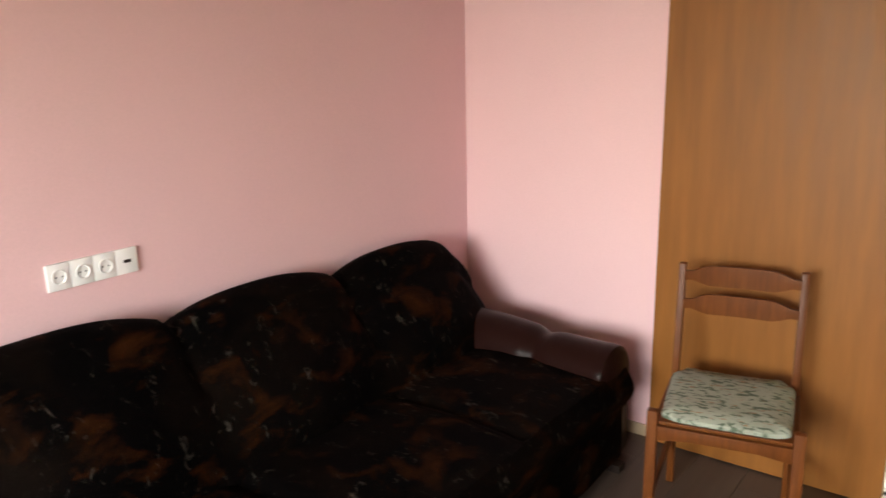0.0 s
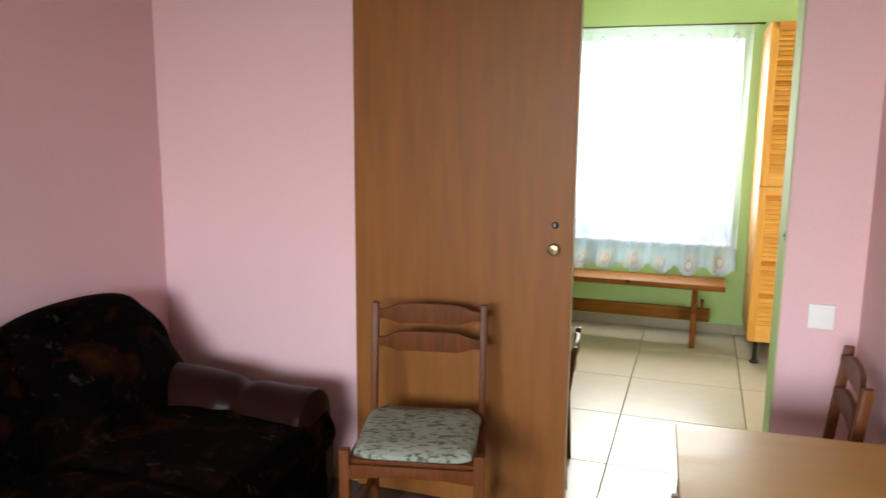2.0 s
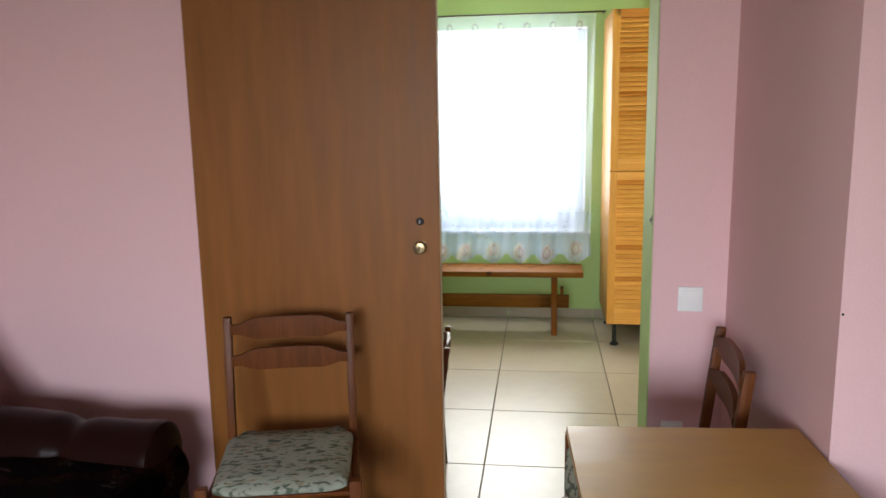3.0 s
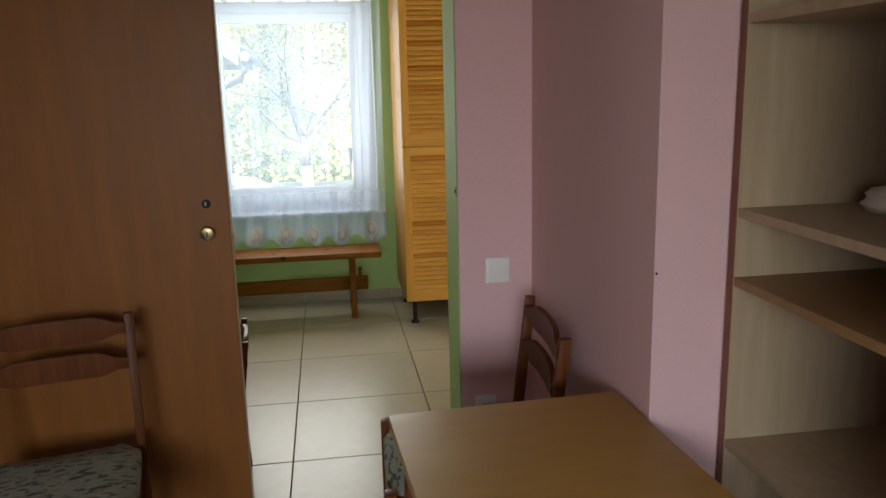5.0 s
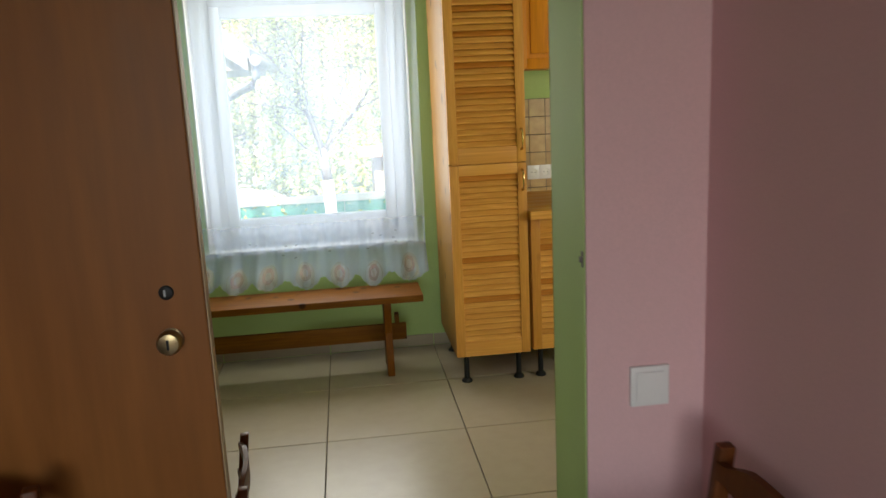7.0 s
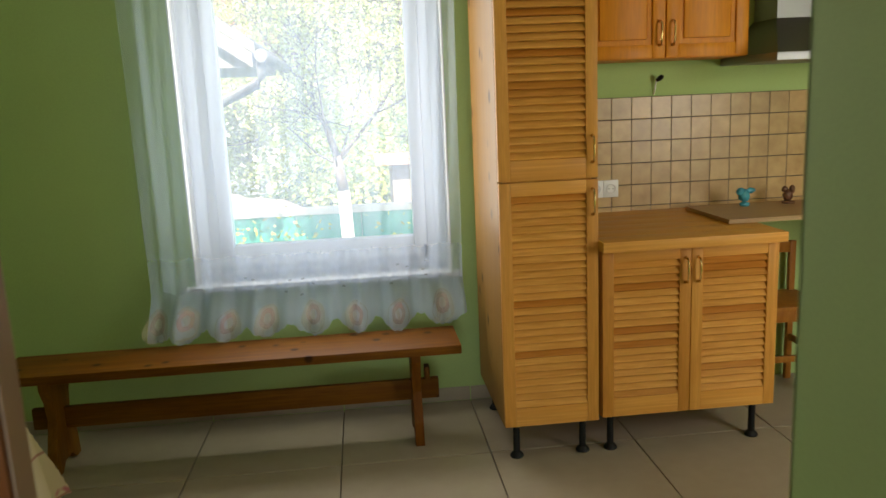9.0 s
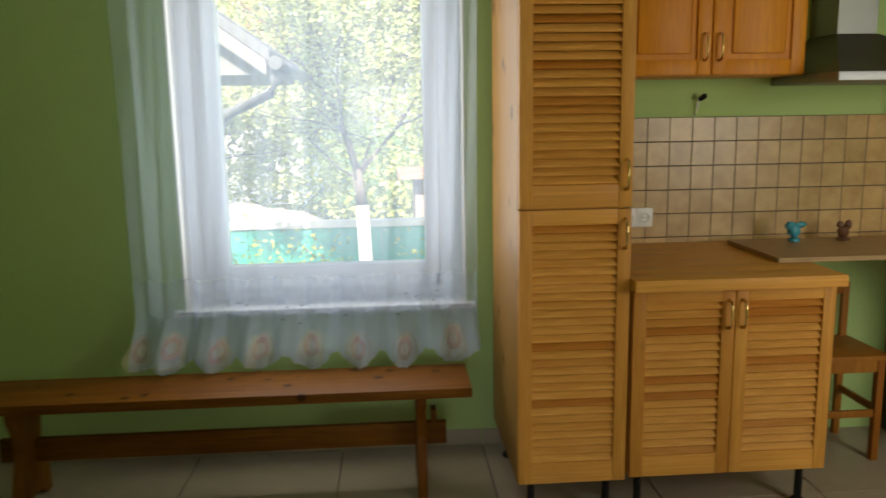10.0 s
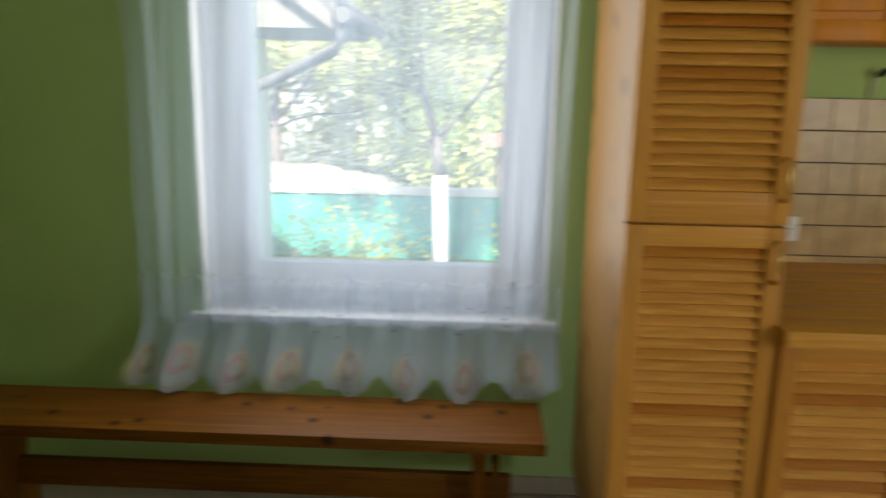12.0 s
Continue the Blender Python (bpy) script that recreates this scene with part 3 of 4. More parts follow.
# ---- small table ----
tab = thing("table", "small tan veneered table standing against the pier", "table", pose(0.193, 2.832, 0, 0, 0, 3))
part("tabletop", box(0, 0.515, -0.95, 0, 0.745, 0.768, 0.004), TABLEW, tab, smooth=True)
for x0, x1, y0, y1 in ((0.03, 0.485, -0.05, -0.03), (0.03, 0.485, -0.92, -0.90), (0.03, 0.05, -0.90, -0.05), (0.465, 0.485, -0.90, -0.05)):
    part("apron", box(x0, x1, y0, y1, 0.66, 0.744, 0.002), TABLEW, tab)
for x in (0.025, 0.45):
    for y in (-0.935, -0.065):
        part("leg", box(x, x + 0.04, y, y + 0.04, 0, 0.744, 0.004), CHAIRW, tab, smooth=True)

# ---- open shelves ----
sh = thing("shelf_unit", "beige laminate open shelf unit standing in the wall niche", "shelf unit")
SX0, SX1, SY0, SY1 = 0.872, 1.31, 1.615, 2.70
for y in (SY0, 2.14, SY1 - 0.018):
    p = part("side_panel", box(SX0 + 0.002, SX1, y, y + 0.018, 0, 2.2), SHELFW, sh)
    part("edge_band", box(SX0, SX0 + 0.002, y - 0.001, y + 0.019, 0, 2.2), EDGEW if y > 2.5 else SHELFW, p)
part("back_panel", box(SX1 + 0.001, SX1 + 0.006, SY0, SY1, 0.03, 2.2), EDGEW, sh)
for z in (0.08, 0.70, 1.045, 1.183, 1.545, 1.88, 2.18):
    for y0, y1 in ((SY0 + 0.018, 2.14), (2.158, SY1 - 0.018)):
        part("shelf", box(SX0 + 0.004, SX1, y0, y1, z, z + 0.018, 0.001), SHELFW, sh)
bag = thing("crumpled_bag", "crumpled clear plastic bag lying on a shelf", "plastic bag")


def crumple(u, v):
    a, q = 2 * math.pi * u, v * math.pi
    r = 0.05 * (1 + 0.5 * noise.noise((math.cos(a) * 2, math.sin(a) * 2, q * 2)))
    return (1.08 + r * math.sin(q) * math.cos(a) * 0.8, 2.52 + r * math.sin(q) * math.sin(a) * 1.4, 1.226 - 0.028 * math.cos(q) + 0.01 * noise.noise((a * 3, q * 3, 1)))


part("film", grid_mesh(20, 10, crumple), plain("milky_plastic_film", (0.6, 0.55, 0.52), 0.35), bag)

# ---- sofa ----
sofa = thing("sofa", "dark leather three-seat sofa under a patterned velour throw", "sofa", pose(0.065, 0, 0))
SN, SS = 3.365, 1.35


def back_height(y):
    k = (SN - y) / (SN - SS) * 3
    f = k - math.floor(k)
    i = min(2, max(0, int(math.floor(k))))
    edge = (1 - abs(2 * f - 1) ** 2.6)
    return (0.79, 0.82, 0.85)[i] + (0.06, 0.055, 0.055)[i] * edge


def back_sheet(u, v):
    y = SN + 0.10 - u * (SN - SS + 0.2)
    top = back_height(min(SN - 0.002, max(SS + 0.002, y)))
    end = min(1, (min(u, 1 - u) / 0.07)) ** 0.4
    top = 0.56 + (top - 0.56) * (0.2 + 0.8 * end)
    k = v * 4
    dent = 0.02 * math.cos((SN - y) / (SN - SS) * 6 * math.pi)
    if k < 1:
        return (-2.03, y, 0.10 + k * (top - 0.22))
    if k < 2:
        a = (k - 1) * math.pi
        return (-1.935 - 0.095 * math.cos(a), y, top - 0.10 + 0.10 * math.sin(a))
    q = (k - 2) / 2
    bulge = 0.05 * math.sin(q * math.pi)
    fore = 0.25 + 0.75 * end
    return (-1.84 + (0.20 * q + bulge) * fore - dent * math.sin(q * math.pi), y, top - 0.10 + (0.40 - top + 0.10) * q)


part("backrest", grid_mesh(97, 33, back_sheet), COVER, sofa, smooth=True)


def seat_sheet(u, v):
    y = SN - u * (SN - SS)
    k = (SN - y) / (SN - SS) * 3
    f = k - math.floor(k)
    groove = -0.022 * math.exp(-(min(f, 1 - f) / 0.05) ** 2) if 0.1 < k < 2.9 else 0
    q = v * 3
    fold = 0.007 * noise.noise((y * 5, q * 2, 0.3))
    if q < 2:
        x = -1.80 + q / 2 * 0.69
        return (x, y, 0.435 + 0.02 * math.sin(q / 2 * math.pi) + groove + fold)
    p = q - 2
    return (-1.11 + 0.05 * math.sin(min(1, p * 2.2) * math.pi) * 0.8 + fold * 2, y, 0.435 - 0.37 * p)


part("seat_cover", grid_mesh(121, 40, seat_sheet), COVER, sofa, smooth=True)
part("base", box(-2.0, -1.14, SS - 0.16, SN + 0.14, 0.03, 0.34, 0.02), LEATHER, sofa, smooth=True)
for y0, s in ((SN - 0.20, 1), (SS + 0.20, -1)):
    def arm(u, v, y0=y0, s=s):
        """A padded roll arm that narrows at its middle seam."""
        a = 2 * math.pi * v
        x = -1.80 + u * 0.72
        lump = 1 - 0.16 * math.exp(-((u - 0.55) / 0.05) ** 2) + 0.05 * math.sin(u * 7)
        end = max(0.0, 1 - max(0, (u - 0.93) / 0.07) ** 2) ** 0.5 if u > 0.93 else 1
        drop = 0.055 * u
        r = 0.125 * lump * end
        return (x - (0.02 * (1 - end)), y0 + s * (0.135 + r * math.cos(a)), 0.452 - drop * 0.6 + 0.85 * r * math.sin(a))
    b = grid_mesh(40, 25, arm)
    bmesh.ops.remove_doubles(b, verts=b.verts[:], dist=0.0005)
    part("armrest", b, LEATHER, sofa, "dark brown glossy leather roll arm", smooth=True)
    part("arm_panel", box(-1.95, -1.125, min(y0 + s * 0.02, y0 + s * 0.23), max(y0 + s * 0.02, y0 + s * 0.23), 0.03, 0.42, 0.03), COVER, sofa, smooth=True)
for x in (-1.95, -1.15):
    for y in (SS, SN):
        part("foot", box(x, x + 0.05, y - 0.025, y + 0.025, 0, 0.031), DARKW, sofa)

# ---- kitchen: louvred cabinets ----
slat_bm = box(-0.5, 0.5, -0.0026, 0.0026, -0.0156, 0.0156, m=pose(0, 0, 0, -39))
SLAT = bpy.data.meshes.new("slat")
slat_bm.to_mesh(SLAT)
slat_bm.free()
SLAT.materials.append(PINEH)


def handle(parent, m):
    """A bowed brass pull, 0.10 m long, standing off -y."""
    pts = [(0, -0.0, 0.048), (0, -0.018, 0.046), (0, -0.026, 0.03), (0, -0.028, 0), (0, -0.026, -0.03), (0, -0.018, -0.046), (0, 0.0, -0.048)]
    b = tube([m @ Vector(p) for p in pts], 0.0042, 8, radii=[0.007, 0.0045, 0.0042, 0.005, 0.0042, 0.0045, 0.007])
    part("handle", b, BRASS, parent, "bowed brass handle")


def louvre_door(parent, m, w, z0, z1, handle_x=None, handle_z=0.0, stile=0.045, low=0.075, high=0.05):
    """A pine door with slats; its front at y = 0 of m."""
    bm = box(0, stile, 0, 0.02, z0, z1, 0.003, m=m)
    box(w - stile, w, 0, 0.02, z0, z1, 0.003, bm=bm, m=m)
    d = part("door", bm, PINE, parent, smooth=True)
    part("rail", box(stile, w - stile, 0.001, 0.019, z0, z0 + low, 0.002, m=m), PINEH, d, smooth=True)
    part("rail", box(stile, w - stile, 0.001, 0.019, z1 - high, z1, 0.002, m=m), PINEH, d, smooth=True)
    n = max(3, round((z1 - z0 - low - high) / 0.0285))
    pitch = (z1 - z0 - low - high) / n
    for i in range(n):
        s = new("slat", SLAT)
        s.parent = d
        s.matrix_basis = m @ pose(w / 2, 0.0135, z0 + low + (i + 0.5) * pitch) @ Matrix.Diagonal((w - 2 * stile, 1, 1, 1))
    if handle_x is not None:
        handle(d, m @ pose(handle_x, 0, handle_z))
    return d


def cab_leg(parent, x, y, h):
    b = lathe([(0.026, 0), (0.028, 0.006), (0.022, 0.016), (0.014, 0.022), (0.013, h - 0.012), (0.024, h - 0.008), (0.024, h)], 14, m=pose(x, y, 0))
    part("leg", b, DARKPL, parent, "black plastic adjustable leg", smooth=True)


FY = 5.886
tall = thing("tall_cabinet", "tall varnished pine cabinet with two louvred doors", "cabinet")
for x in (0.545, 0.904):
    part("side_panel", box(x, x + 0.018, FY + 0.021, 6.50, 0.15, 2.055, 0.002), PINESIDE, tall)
for z in (0.15, 1.095, 2.037):
    part("shelf", box(0.564, 0.903, FY + 0.024, 6.49, z, z + 0.018), PINE, tall)
part("back_panel", box(0.564, 0.903, 6.491, 6.497, 0.15, 2.05), PINE, tall)
louvre_door(tall, pose(0.546, FY, 0), 0.375, 0.150, 1.103, 0.353, 1.02)
louvre_door(tall, pose(0.546, FY, 0), 0.375, 1.109, 2.053, 0.353, 1.215)
for x in (0.60, 0.87):
    for y in (FY + 0.06, 6.44):
        cab_leg(tall, x, y, 0.149)

base = thing("base_cabinet", "varnished pine base cabinet with two louvred doors", "cabinet")
for x in (0.935, 1.625):
    part("side_panel", box(x, x + 0.018, FY + 0.021, 6.50, 0.155, 0.831, 0.002), PINE, base)
part("bottom_panel", box(0.954, 1.624, FY + 0.024, 6.50, 0.155, 0.173), PINE, base)
part("back_panel", box(0.954, 1.624, 6.501, 6.507, 0.155, 0.831), PINE, base)
louvre_door(base, pose(0.936, FY, 0), 0.352, 0.158, 0.829, 0.329, 0.735)
louvre_door(base, pose(1.291, FY, 0), 0.352, 0.158, 0.829, 0.023, 0.735)
for x in (0.985, 1.585):
    for y in (FY + 0.06, 6.44):
        cab_leg(base, x, y, 0.154)
wt = thing("worktop", "solid pine worktop on the base cabinet", "worktop")
for k in range(6):
    y0 = FY - 0.053 + k * 0.1225
    part("stave", box(0.923, 1.643, y0, y0 + 0.1222, 0.8315, 0.870, 0.0012), PINETOP, wt, smooth=True)
part("front_edge", box(0.922, 1.644, FY - 0.060, FY - 0.0532, 0.8312, 0.8705, 0.003), PINEH, wt, "paler rounded front edge", smooth=True)

RX = 2.825
rb = thing("sink_cabinet", "varnished pine sink cabinet with a louvred door", "cabinet")
part("side_panel", box(RX + 0.021, KIT_E - 0.012, 6.015, 6.033, 0.15, 0.824, 0.002), PINE, rb)
part("side_panel", box(RX + 0.021, KIT_E - 0.012, 5.215, 5.233, 0.15, 0.824, 0.002), PINE, rb)
part("bottom_panel", box(RX + 0.024, KIT_E - 0.012, 5.234, 6.014, 0.15, 0.168), PINE, rb)
louvre_door(rb, pose(RX, 6.033, 0, 0, 0, -90), 0.41, 0.153, 0.822, 0.025, 0.735)
louvre_door(rb, pose(RX, 5.620, 0, 0, 0, -90), 0.41, 0.153, 0.822, 0.385, 0.735)
for y in (5.29, 5.96):
    cab_leg(rb, RX + 0.06, y, 0.149)
    cab_leg(rb, RX + 0.30, y, 0.149)
wt2 = thing("corner_worktop", "pine corner worktop on dark boards", "worktop")
part("slab", prism([(2.17, 5.90), (2.64, 5.89), (2.69, 5.845), (2.69, 5.0), (KIT_E - 0.012, 5.0), (KIT_E - 0.012, KIT_N - 0.012), (2.17, KIT_N - 0.012)], -0.865, -0.826, 0.003, m=Matrix(((1, 0, 0, 0), (0, 0, 1, 0), (0, -1, 0, 0), (0, 0, 0, 1)))), PINETOP, wt2, smooth=True)
for x in (2.306, 2.83):
    p = part("support_board", box(x, x + 0.018, 6.065, KIT_N - 0.015, 0, 0.825, 0.001), DARKW, wt2, "dark wenge upright board")
    part("edge_band", box(x - 0.0005, x + 0.0185, 6.0625, 6.0645, 0, 0.825), BOARDG, p)

# ---- kitchen: wall cabinets ----


def panel_door(parent, m, w, h, handle_x, pane=False):
    """A framed orange door with a raised panel or a pane; lower left front corner at the origin of m."""
    s = 0.055
    bm = box(0, s, 0, 0.02, 0, h, 0.004, m=m)
    box(w - s, w, 0, 0.02, 0, h, 0.004, bm=bm, m=m)
    box(s, w - s, 0.0005, 0.0195, 0, s, 0.003, bm=bm, m=m)
    box(s, w - s, 0.0005, 0.0195, h - s, h, 0.003, bm=bm, m=m)
    d = part("door", bm, ORANGE, parent, smooth=True)
    if pane:
        g = part("pane", box(s - 0.005, w - s + 0.005, 0.010, 0.013, s - 0.005, h - s + 0.005, m=m), GLASS, d, "clear glass door pane")
        g.visible_shadow = False
    else:
        b = box(s, w - s, 0.010, 0.016, s, h - s, m=m)
        part("panel_field", b, ORANGE, d)
        part("raised_panel", box(s + 0.022, w - s - 0.022, 0.003, 0.0098, s + 0.022, h - s - 0.022, 0.006, m=m), ORANGE, d, smooth=True)
    handle(d, m @ pose(handle_x, 0, 0.10))
    return d


def carcass(c, m, w, h, d, t=0.018):
    for a in (0, w - t):
        part("side_panel", box(a, a + t, 0.021, d, 0, h, 0.001, m=m), ORANGE, c)
    part("bottom_panel", box(t, w - t, 0.021, d, 0, t, m=m), ORANGE, c)
    part("top_panel", box(t, w - t, 0.021, d, h - t, h, m=m), ORANGE, c)
    part("back_panel", box(t, w - t, d - 0.006, d, t, h - t, m=m), ORANGE, c)


c = thing("wall_cabinet", "orange varnished wall cabinet with two panelled doors", "cabinet")
m = pose(0.975, 6.275, 1.545)
carcass(c, m, 0.72, 0.70, 0.285)
panel_door(c, m @ pose(0.001, 0, 0.002), 0.356, 0.696, 0.33)
panel_door(c, m @ pose(0.361, 0, 0.002), 0.356, 0.696, 0.026)
c = thing("glass_cabinet", "orange varnished wall cabinet with two glazed doors", "cabinet")
m = pose(2.268, 6.275, 1.378)
carcass(c, m, 0.66, 0.72, 0.285)
panel_door(c, m @ pose(0.001, 0, 0.002), 0.327, 0.716, 0.303, True)
panel_door(c, m @ pose(0.332, 0, 0.002), 0.327, 0.716, 0.026, True)
part("shelf", box(0.019, 0.641, 0.03, 0.27, 0.345, 0.360, m=m), ORANGE, c)
GW = glass_mat("drinking_glass", (0.86, 0.9, 0.9), 0.22)
for x, y, z, hgt in ((2.35, 6.42, 1.739, 0.09), (2.43, 6.40, 1.739, 0.08), (2.50, 6.44, 1.739, 0.09), (2.68, 6.42, 1.739, 0.075), (2.76, 6.40, 1.739, 0.075), (2.36, 6.40, 1.397, 0.16), (2.45, 6.42, 1.397, 0.12)):
    g = thing("drinking_glass", "clear drinking glass standing in the glazed cabinet", "glass", pose(x, y, z), "glasses in the cabinet")
    part("bowl", lathe([(0.024, 0), (0.027, 0.004), (0.032, hgt), (0.030, hgt), (0.025, 0.008), (0.001, 0.007)], 16), GW, g, smooth=True)
c = thing("wall_cabinet", "dark orange varnished wall cabinet over the sink", "cabinet")
m = pose(2.975, 6.185, 1.37, 0, 0, -90)
carcass(c, m, 0.80, 0.72, 0.288)
panel_door(c, m @ pose(0.001, 0, 0.002), 0.396, 0.716, 0.37)
panel_door(c, m @ pose(0.401, 0, 0.002), 0.396, 0.716, 0.026)

# ---- cooker hood ----
hood = thing("cooker_hood", "grey steel chimney cooker hood on the wall", "cooker hood")
HX0, HX1, HY = 1.715, 2.235, 6.085
part("rim", box(HX0, HX1, HY, KIT_N - 0.002, 1.513, 1.545, 0.003), STEEL, hood, "bright steel rim with push buttons", smooth=True)
b = bmesh.new()
lo4 = [b.verts.new(p) for p in ((HX0 + 0.004, HY + 0.006, 1.545), (HX1 - 0.004, HY + 0.006, 1.545), (HX1 - 0.004, KIT_N - 0.003, 1.545), (HX0 + 0.004, KIT_N - 0.003, 1.545))]
hi4 = [b.verts.new(p) for p in ((1.865, 6.37, 1.70), (2.035, 6.37, 1.70), (2.035, KIT_N - 0.003, 1.70), (1.865, KIT_N - 0.003, 1.70))]
for k in range(4):
    b.faces.new((lo4[k], lo4[(k + 1) % 4], hi4[(k + 1) % 4], hi4[k]))
b.faces.new(lo4[::-1])
b.faces.new(hi4)
part("canopy", b, GREYSTEEL, hood)
part("chimney", box(1.87, 2.03, 6.375, KIT_N - 0.003, 1.7005, TOP - 0.003, 0.002), STEEL, hood)
for i in range(5):
    part("button", box(1.90 + i * 0.022, 1.912 + i * 0.022, HY - 0.004, HY - 0.0003, 1.523, 1.535, 0.001), DARKPL, hood)

# ---- bench ----
bench = thing("bench", "orange-brown solid pine bench under the window", "bench")
part("seat", box(-1.42, 0.410, 6.075, 6.36, 0.402, 0.440, 0.006), OLDPINE, bench, smooth=True)
leg = [(-0.125, 0), (-0.075, 0), (-0.04, 0.035), (0.04, 0.035), (0.075, 0), (0.125, 0), (0.115, 0.10), (0.07, 0.22), (0.085, 0.30), (0.115, 0.36), (0.115, 0.405), (-0.115, 0.405), (-0.115, 0.36), (-0.085, 0.30), (-0.07, 0.22), (-0.115, 0.10)]
for x in (-1.24, 0.225):
    part("leg", prism(leg, -0.019, 0.019, 0.004, m=pose(x, 6.235, 0, 0, 0, 90)), OLDPINEV, bench, smooth=True)
part("stretcher", box(-1.35, 0.325, 6.245, 6.272, 0.155, 0.245, 0.004), OLDPINE, bench, smooth=True)
for x in (-1.285, 0.265):
    part("wedge", box(x, x + 0.022, 6.232, 6.285, 0.247, 0.30, 0.003), OLDPINE, bench, smooth=True)

# ---- curtain ----
cur = thing("curtain", "white sheer curtain with a flowered scalloped hem", "curtain")
CX0, CX1, CZ1 = -0.90, 0.485, 2.105


def curtain_at(x, z):
    s = (x - CX0) / (CX1 - CX0)
    k = (CZ1 - z) / 1.72
    drift = 0.0 + 0.03 * k * (0.5 - s)
    amp = 0.010 + 0.016 * k
    g = math.exp(-(s / 0.20) ** 2)
    y = 6.475 + amp * (1 + 0.8 * g) * math.sin(2 * math.pi * (s * 8.3 + 0.6 * s * s)) + 0.007 * math.sin(2 * math.pi * (s * 21 + k))
    lean = min(1, max(0, (0.66 - z) / 0.20))
    return (x + drift, y - 0.145 * lean * lean * (3 - 2 * lean), z)


TIPS = (0.025, 0.115, 0.245, 0.365, 0.51, 0.645, 0.78, 0.925)


def hem(s):
    """Scallops of uneven width whose tips reach the bench, with a finely nicked edge."""
    near = min(abs(s - q) for q in TIPS)
    return 0.452 + 0.058 * min(1, near / 0.062) ** 1.6 - 0.006 * abs(math.sin(math.pi * s * 44)) + 0.004 * math.sin(s * 23)


HEM_TOP = 0.64


def curtain_sheet(u, v):
    return curtain_at(CX0 + u * (CX1 - CX0), CZ1 + (HEM_TOP - CZ1) * v)


def hem_sheet(u, v):
    return curtain_at(CX0 + u * (CX1 - CX0), HEM_TOP + (hem(u) - HEM_TOP) * v)


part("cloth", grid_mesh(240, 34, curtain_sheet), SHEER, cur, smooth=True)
part("hem", grid_mesh(240, 14, hem_sheet), SHEER, cur, "voile hem with a scalloped edge, denser to look lit", smooth=True)


def motif(name, cx, cz, r0, r1, mat, squash=1.25, seg=18):
    def ring(u, v):
        a = 2 * math.pi * u
        r = r0 + (r1 - r0) * v
        r *= 1 + 0.04 * math.sin(5 * a + cx * 9) + 0.05 * math.sin(2 * a + cx * 31)
        x, y, z = curtain_at(cx + r * math.cos(a), cz + squash * r * math.sin(a))
        return (x, y - 0.003, z)
    part(name, grid_mesh(seg, 2, ring), mat, cur)


def fabric_mark(name, c, alpha=0.42):
    m, nt, bs = nodes_of(name)
    bs.inputs["Base Color"].default_value = (*c, 1)
    bs.inputs["Roughness"].default_value = 0.9
    bs.inputs["Alpha"].default_value = alpha
    return m


PINKF, CREAMF, BLUEF = fabric_mark("pink_flower_print", (0.52, 0.26, 0.30), 0.36), fabric_mark("cream_flower_print", (0.72, 0.60, 0.42), 0.22), fabric_mark("blue_leaf_print", (0.25, 0.30, 0.45))
for i, s in enumerate(TIPS):
    cx, cz = CX0 + s * (CX1 - CX0), hem(s) + 0.070 + 0.016 * (i % 3 == 1)
    motif("petal_edge", cx, cz - 0.012, 0.0, 0.052, CREAMF)
    motif("flower", cx, cz, 0.016, 0.031, PINKF)
    motif("flower", CX0 + (i + 0.4) / 8 * (CX1 - CX0), 2.03, 0.012, 0.024, PINKF)
for i in range(14):
    motif("leaf_mark", CX0 + 0.05 + (CX1 - CX0 - 0.1) * random.random(), 0.59 + 0.13 * random.random(), 0.0, 0.009, BLUEF, 0.5, 8)
rod = thing("curtain_rod", "thin dark metal curtain rod above the window", "curtain rod")
part("bar", tube([(-1.0, 6.475, 2.112), (0.552, 6.475, 2.112)], 0.006, 8), GREYSTEEL, rod)
for x in (-0.95, 0.54):
    part("bracket", tube([(x, 6.475, 2.112), (x, KIT_N - 0.001, 2.112)], 0.005, 8), GREYSTEEL, rod)

# ---- kitchen small things ----
board = thing("board", "grey-beige laminated board bridging the two worktops", "board")
part("plank", box(1.52, 2.335, 6.055, 6.48, 0.8712, 0.889, 0.001), BOARDG, board)


def lump(bm, x, y, z, rx, ry, rz, seg=12, rough=0.25, seed=0):
    b = bmesh.new()
    bmesh.ops.create_icosphere(b, subdivisions=3, radius=1)
    for v in b.verts:
        k = 1 + rough * noise.noise(v.co * 2.2 + Vector((seed, seed * 2, 0)))
        v.co = Vector((x + v.co.x * rx * k, y + v.co.y * ry * k, z + v.co.z * rz * k))
    for f in b.faces:
        f.smooth = True
    return join(bm, b)


b = lump(bmesh.new(), 1.755, 6.39, 0.936, 0.026, 0.02, 0.028, seed=1)
lump(b, 1.735, 6.385, 0.955, 0.02, 0.012, 0.018, seed=2)
lump(b, 1.785, 6.39, 0.958, 0.022, 0.01, 0.012, seed=3)
lump(b, 1.757, 6.39, 0.896, 0.022, 0.02, 0.012, seed=4)
tagged(part("figurine", b, plain("turquoise_glaze", (0.05, 0.30, 0.38), 0.25, var=0.7, scale=45)), "small turquoise ceramic figurine on the board", "figurine")
b = lump(bmesh.new(), 1.962, 6.39, 0.925, 0.022, 0.018, 0.026, seed=5)
lump(b, 1.945, 6.385, 0.955, 0.014, 0.012, 0.014, seed=6)
lump(b, 1.982, 6.39, 0.952, 0.013, 0.012, 0.02, seed=7)
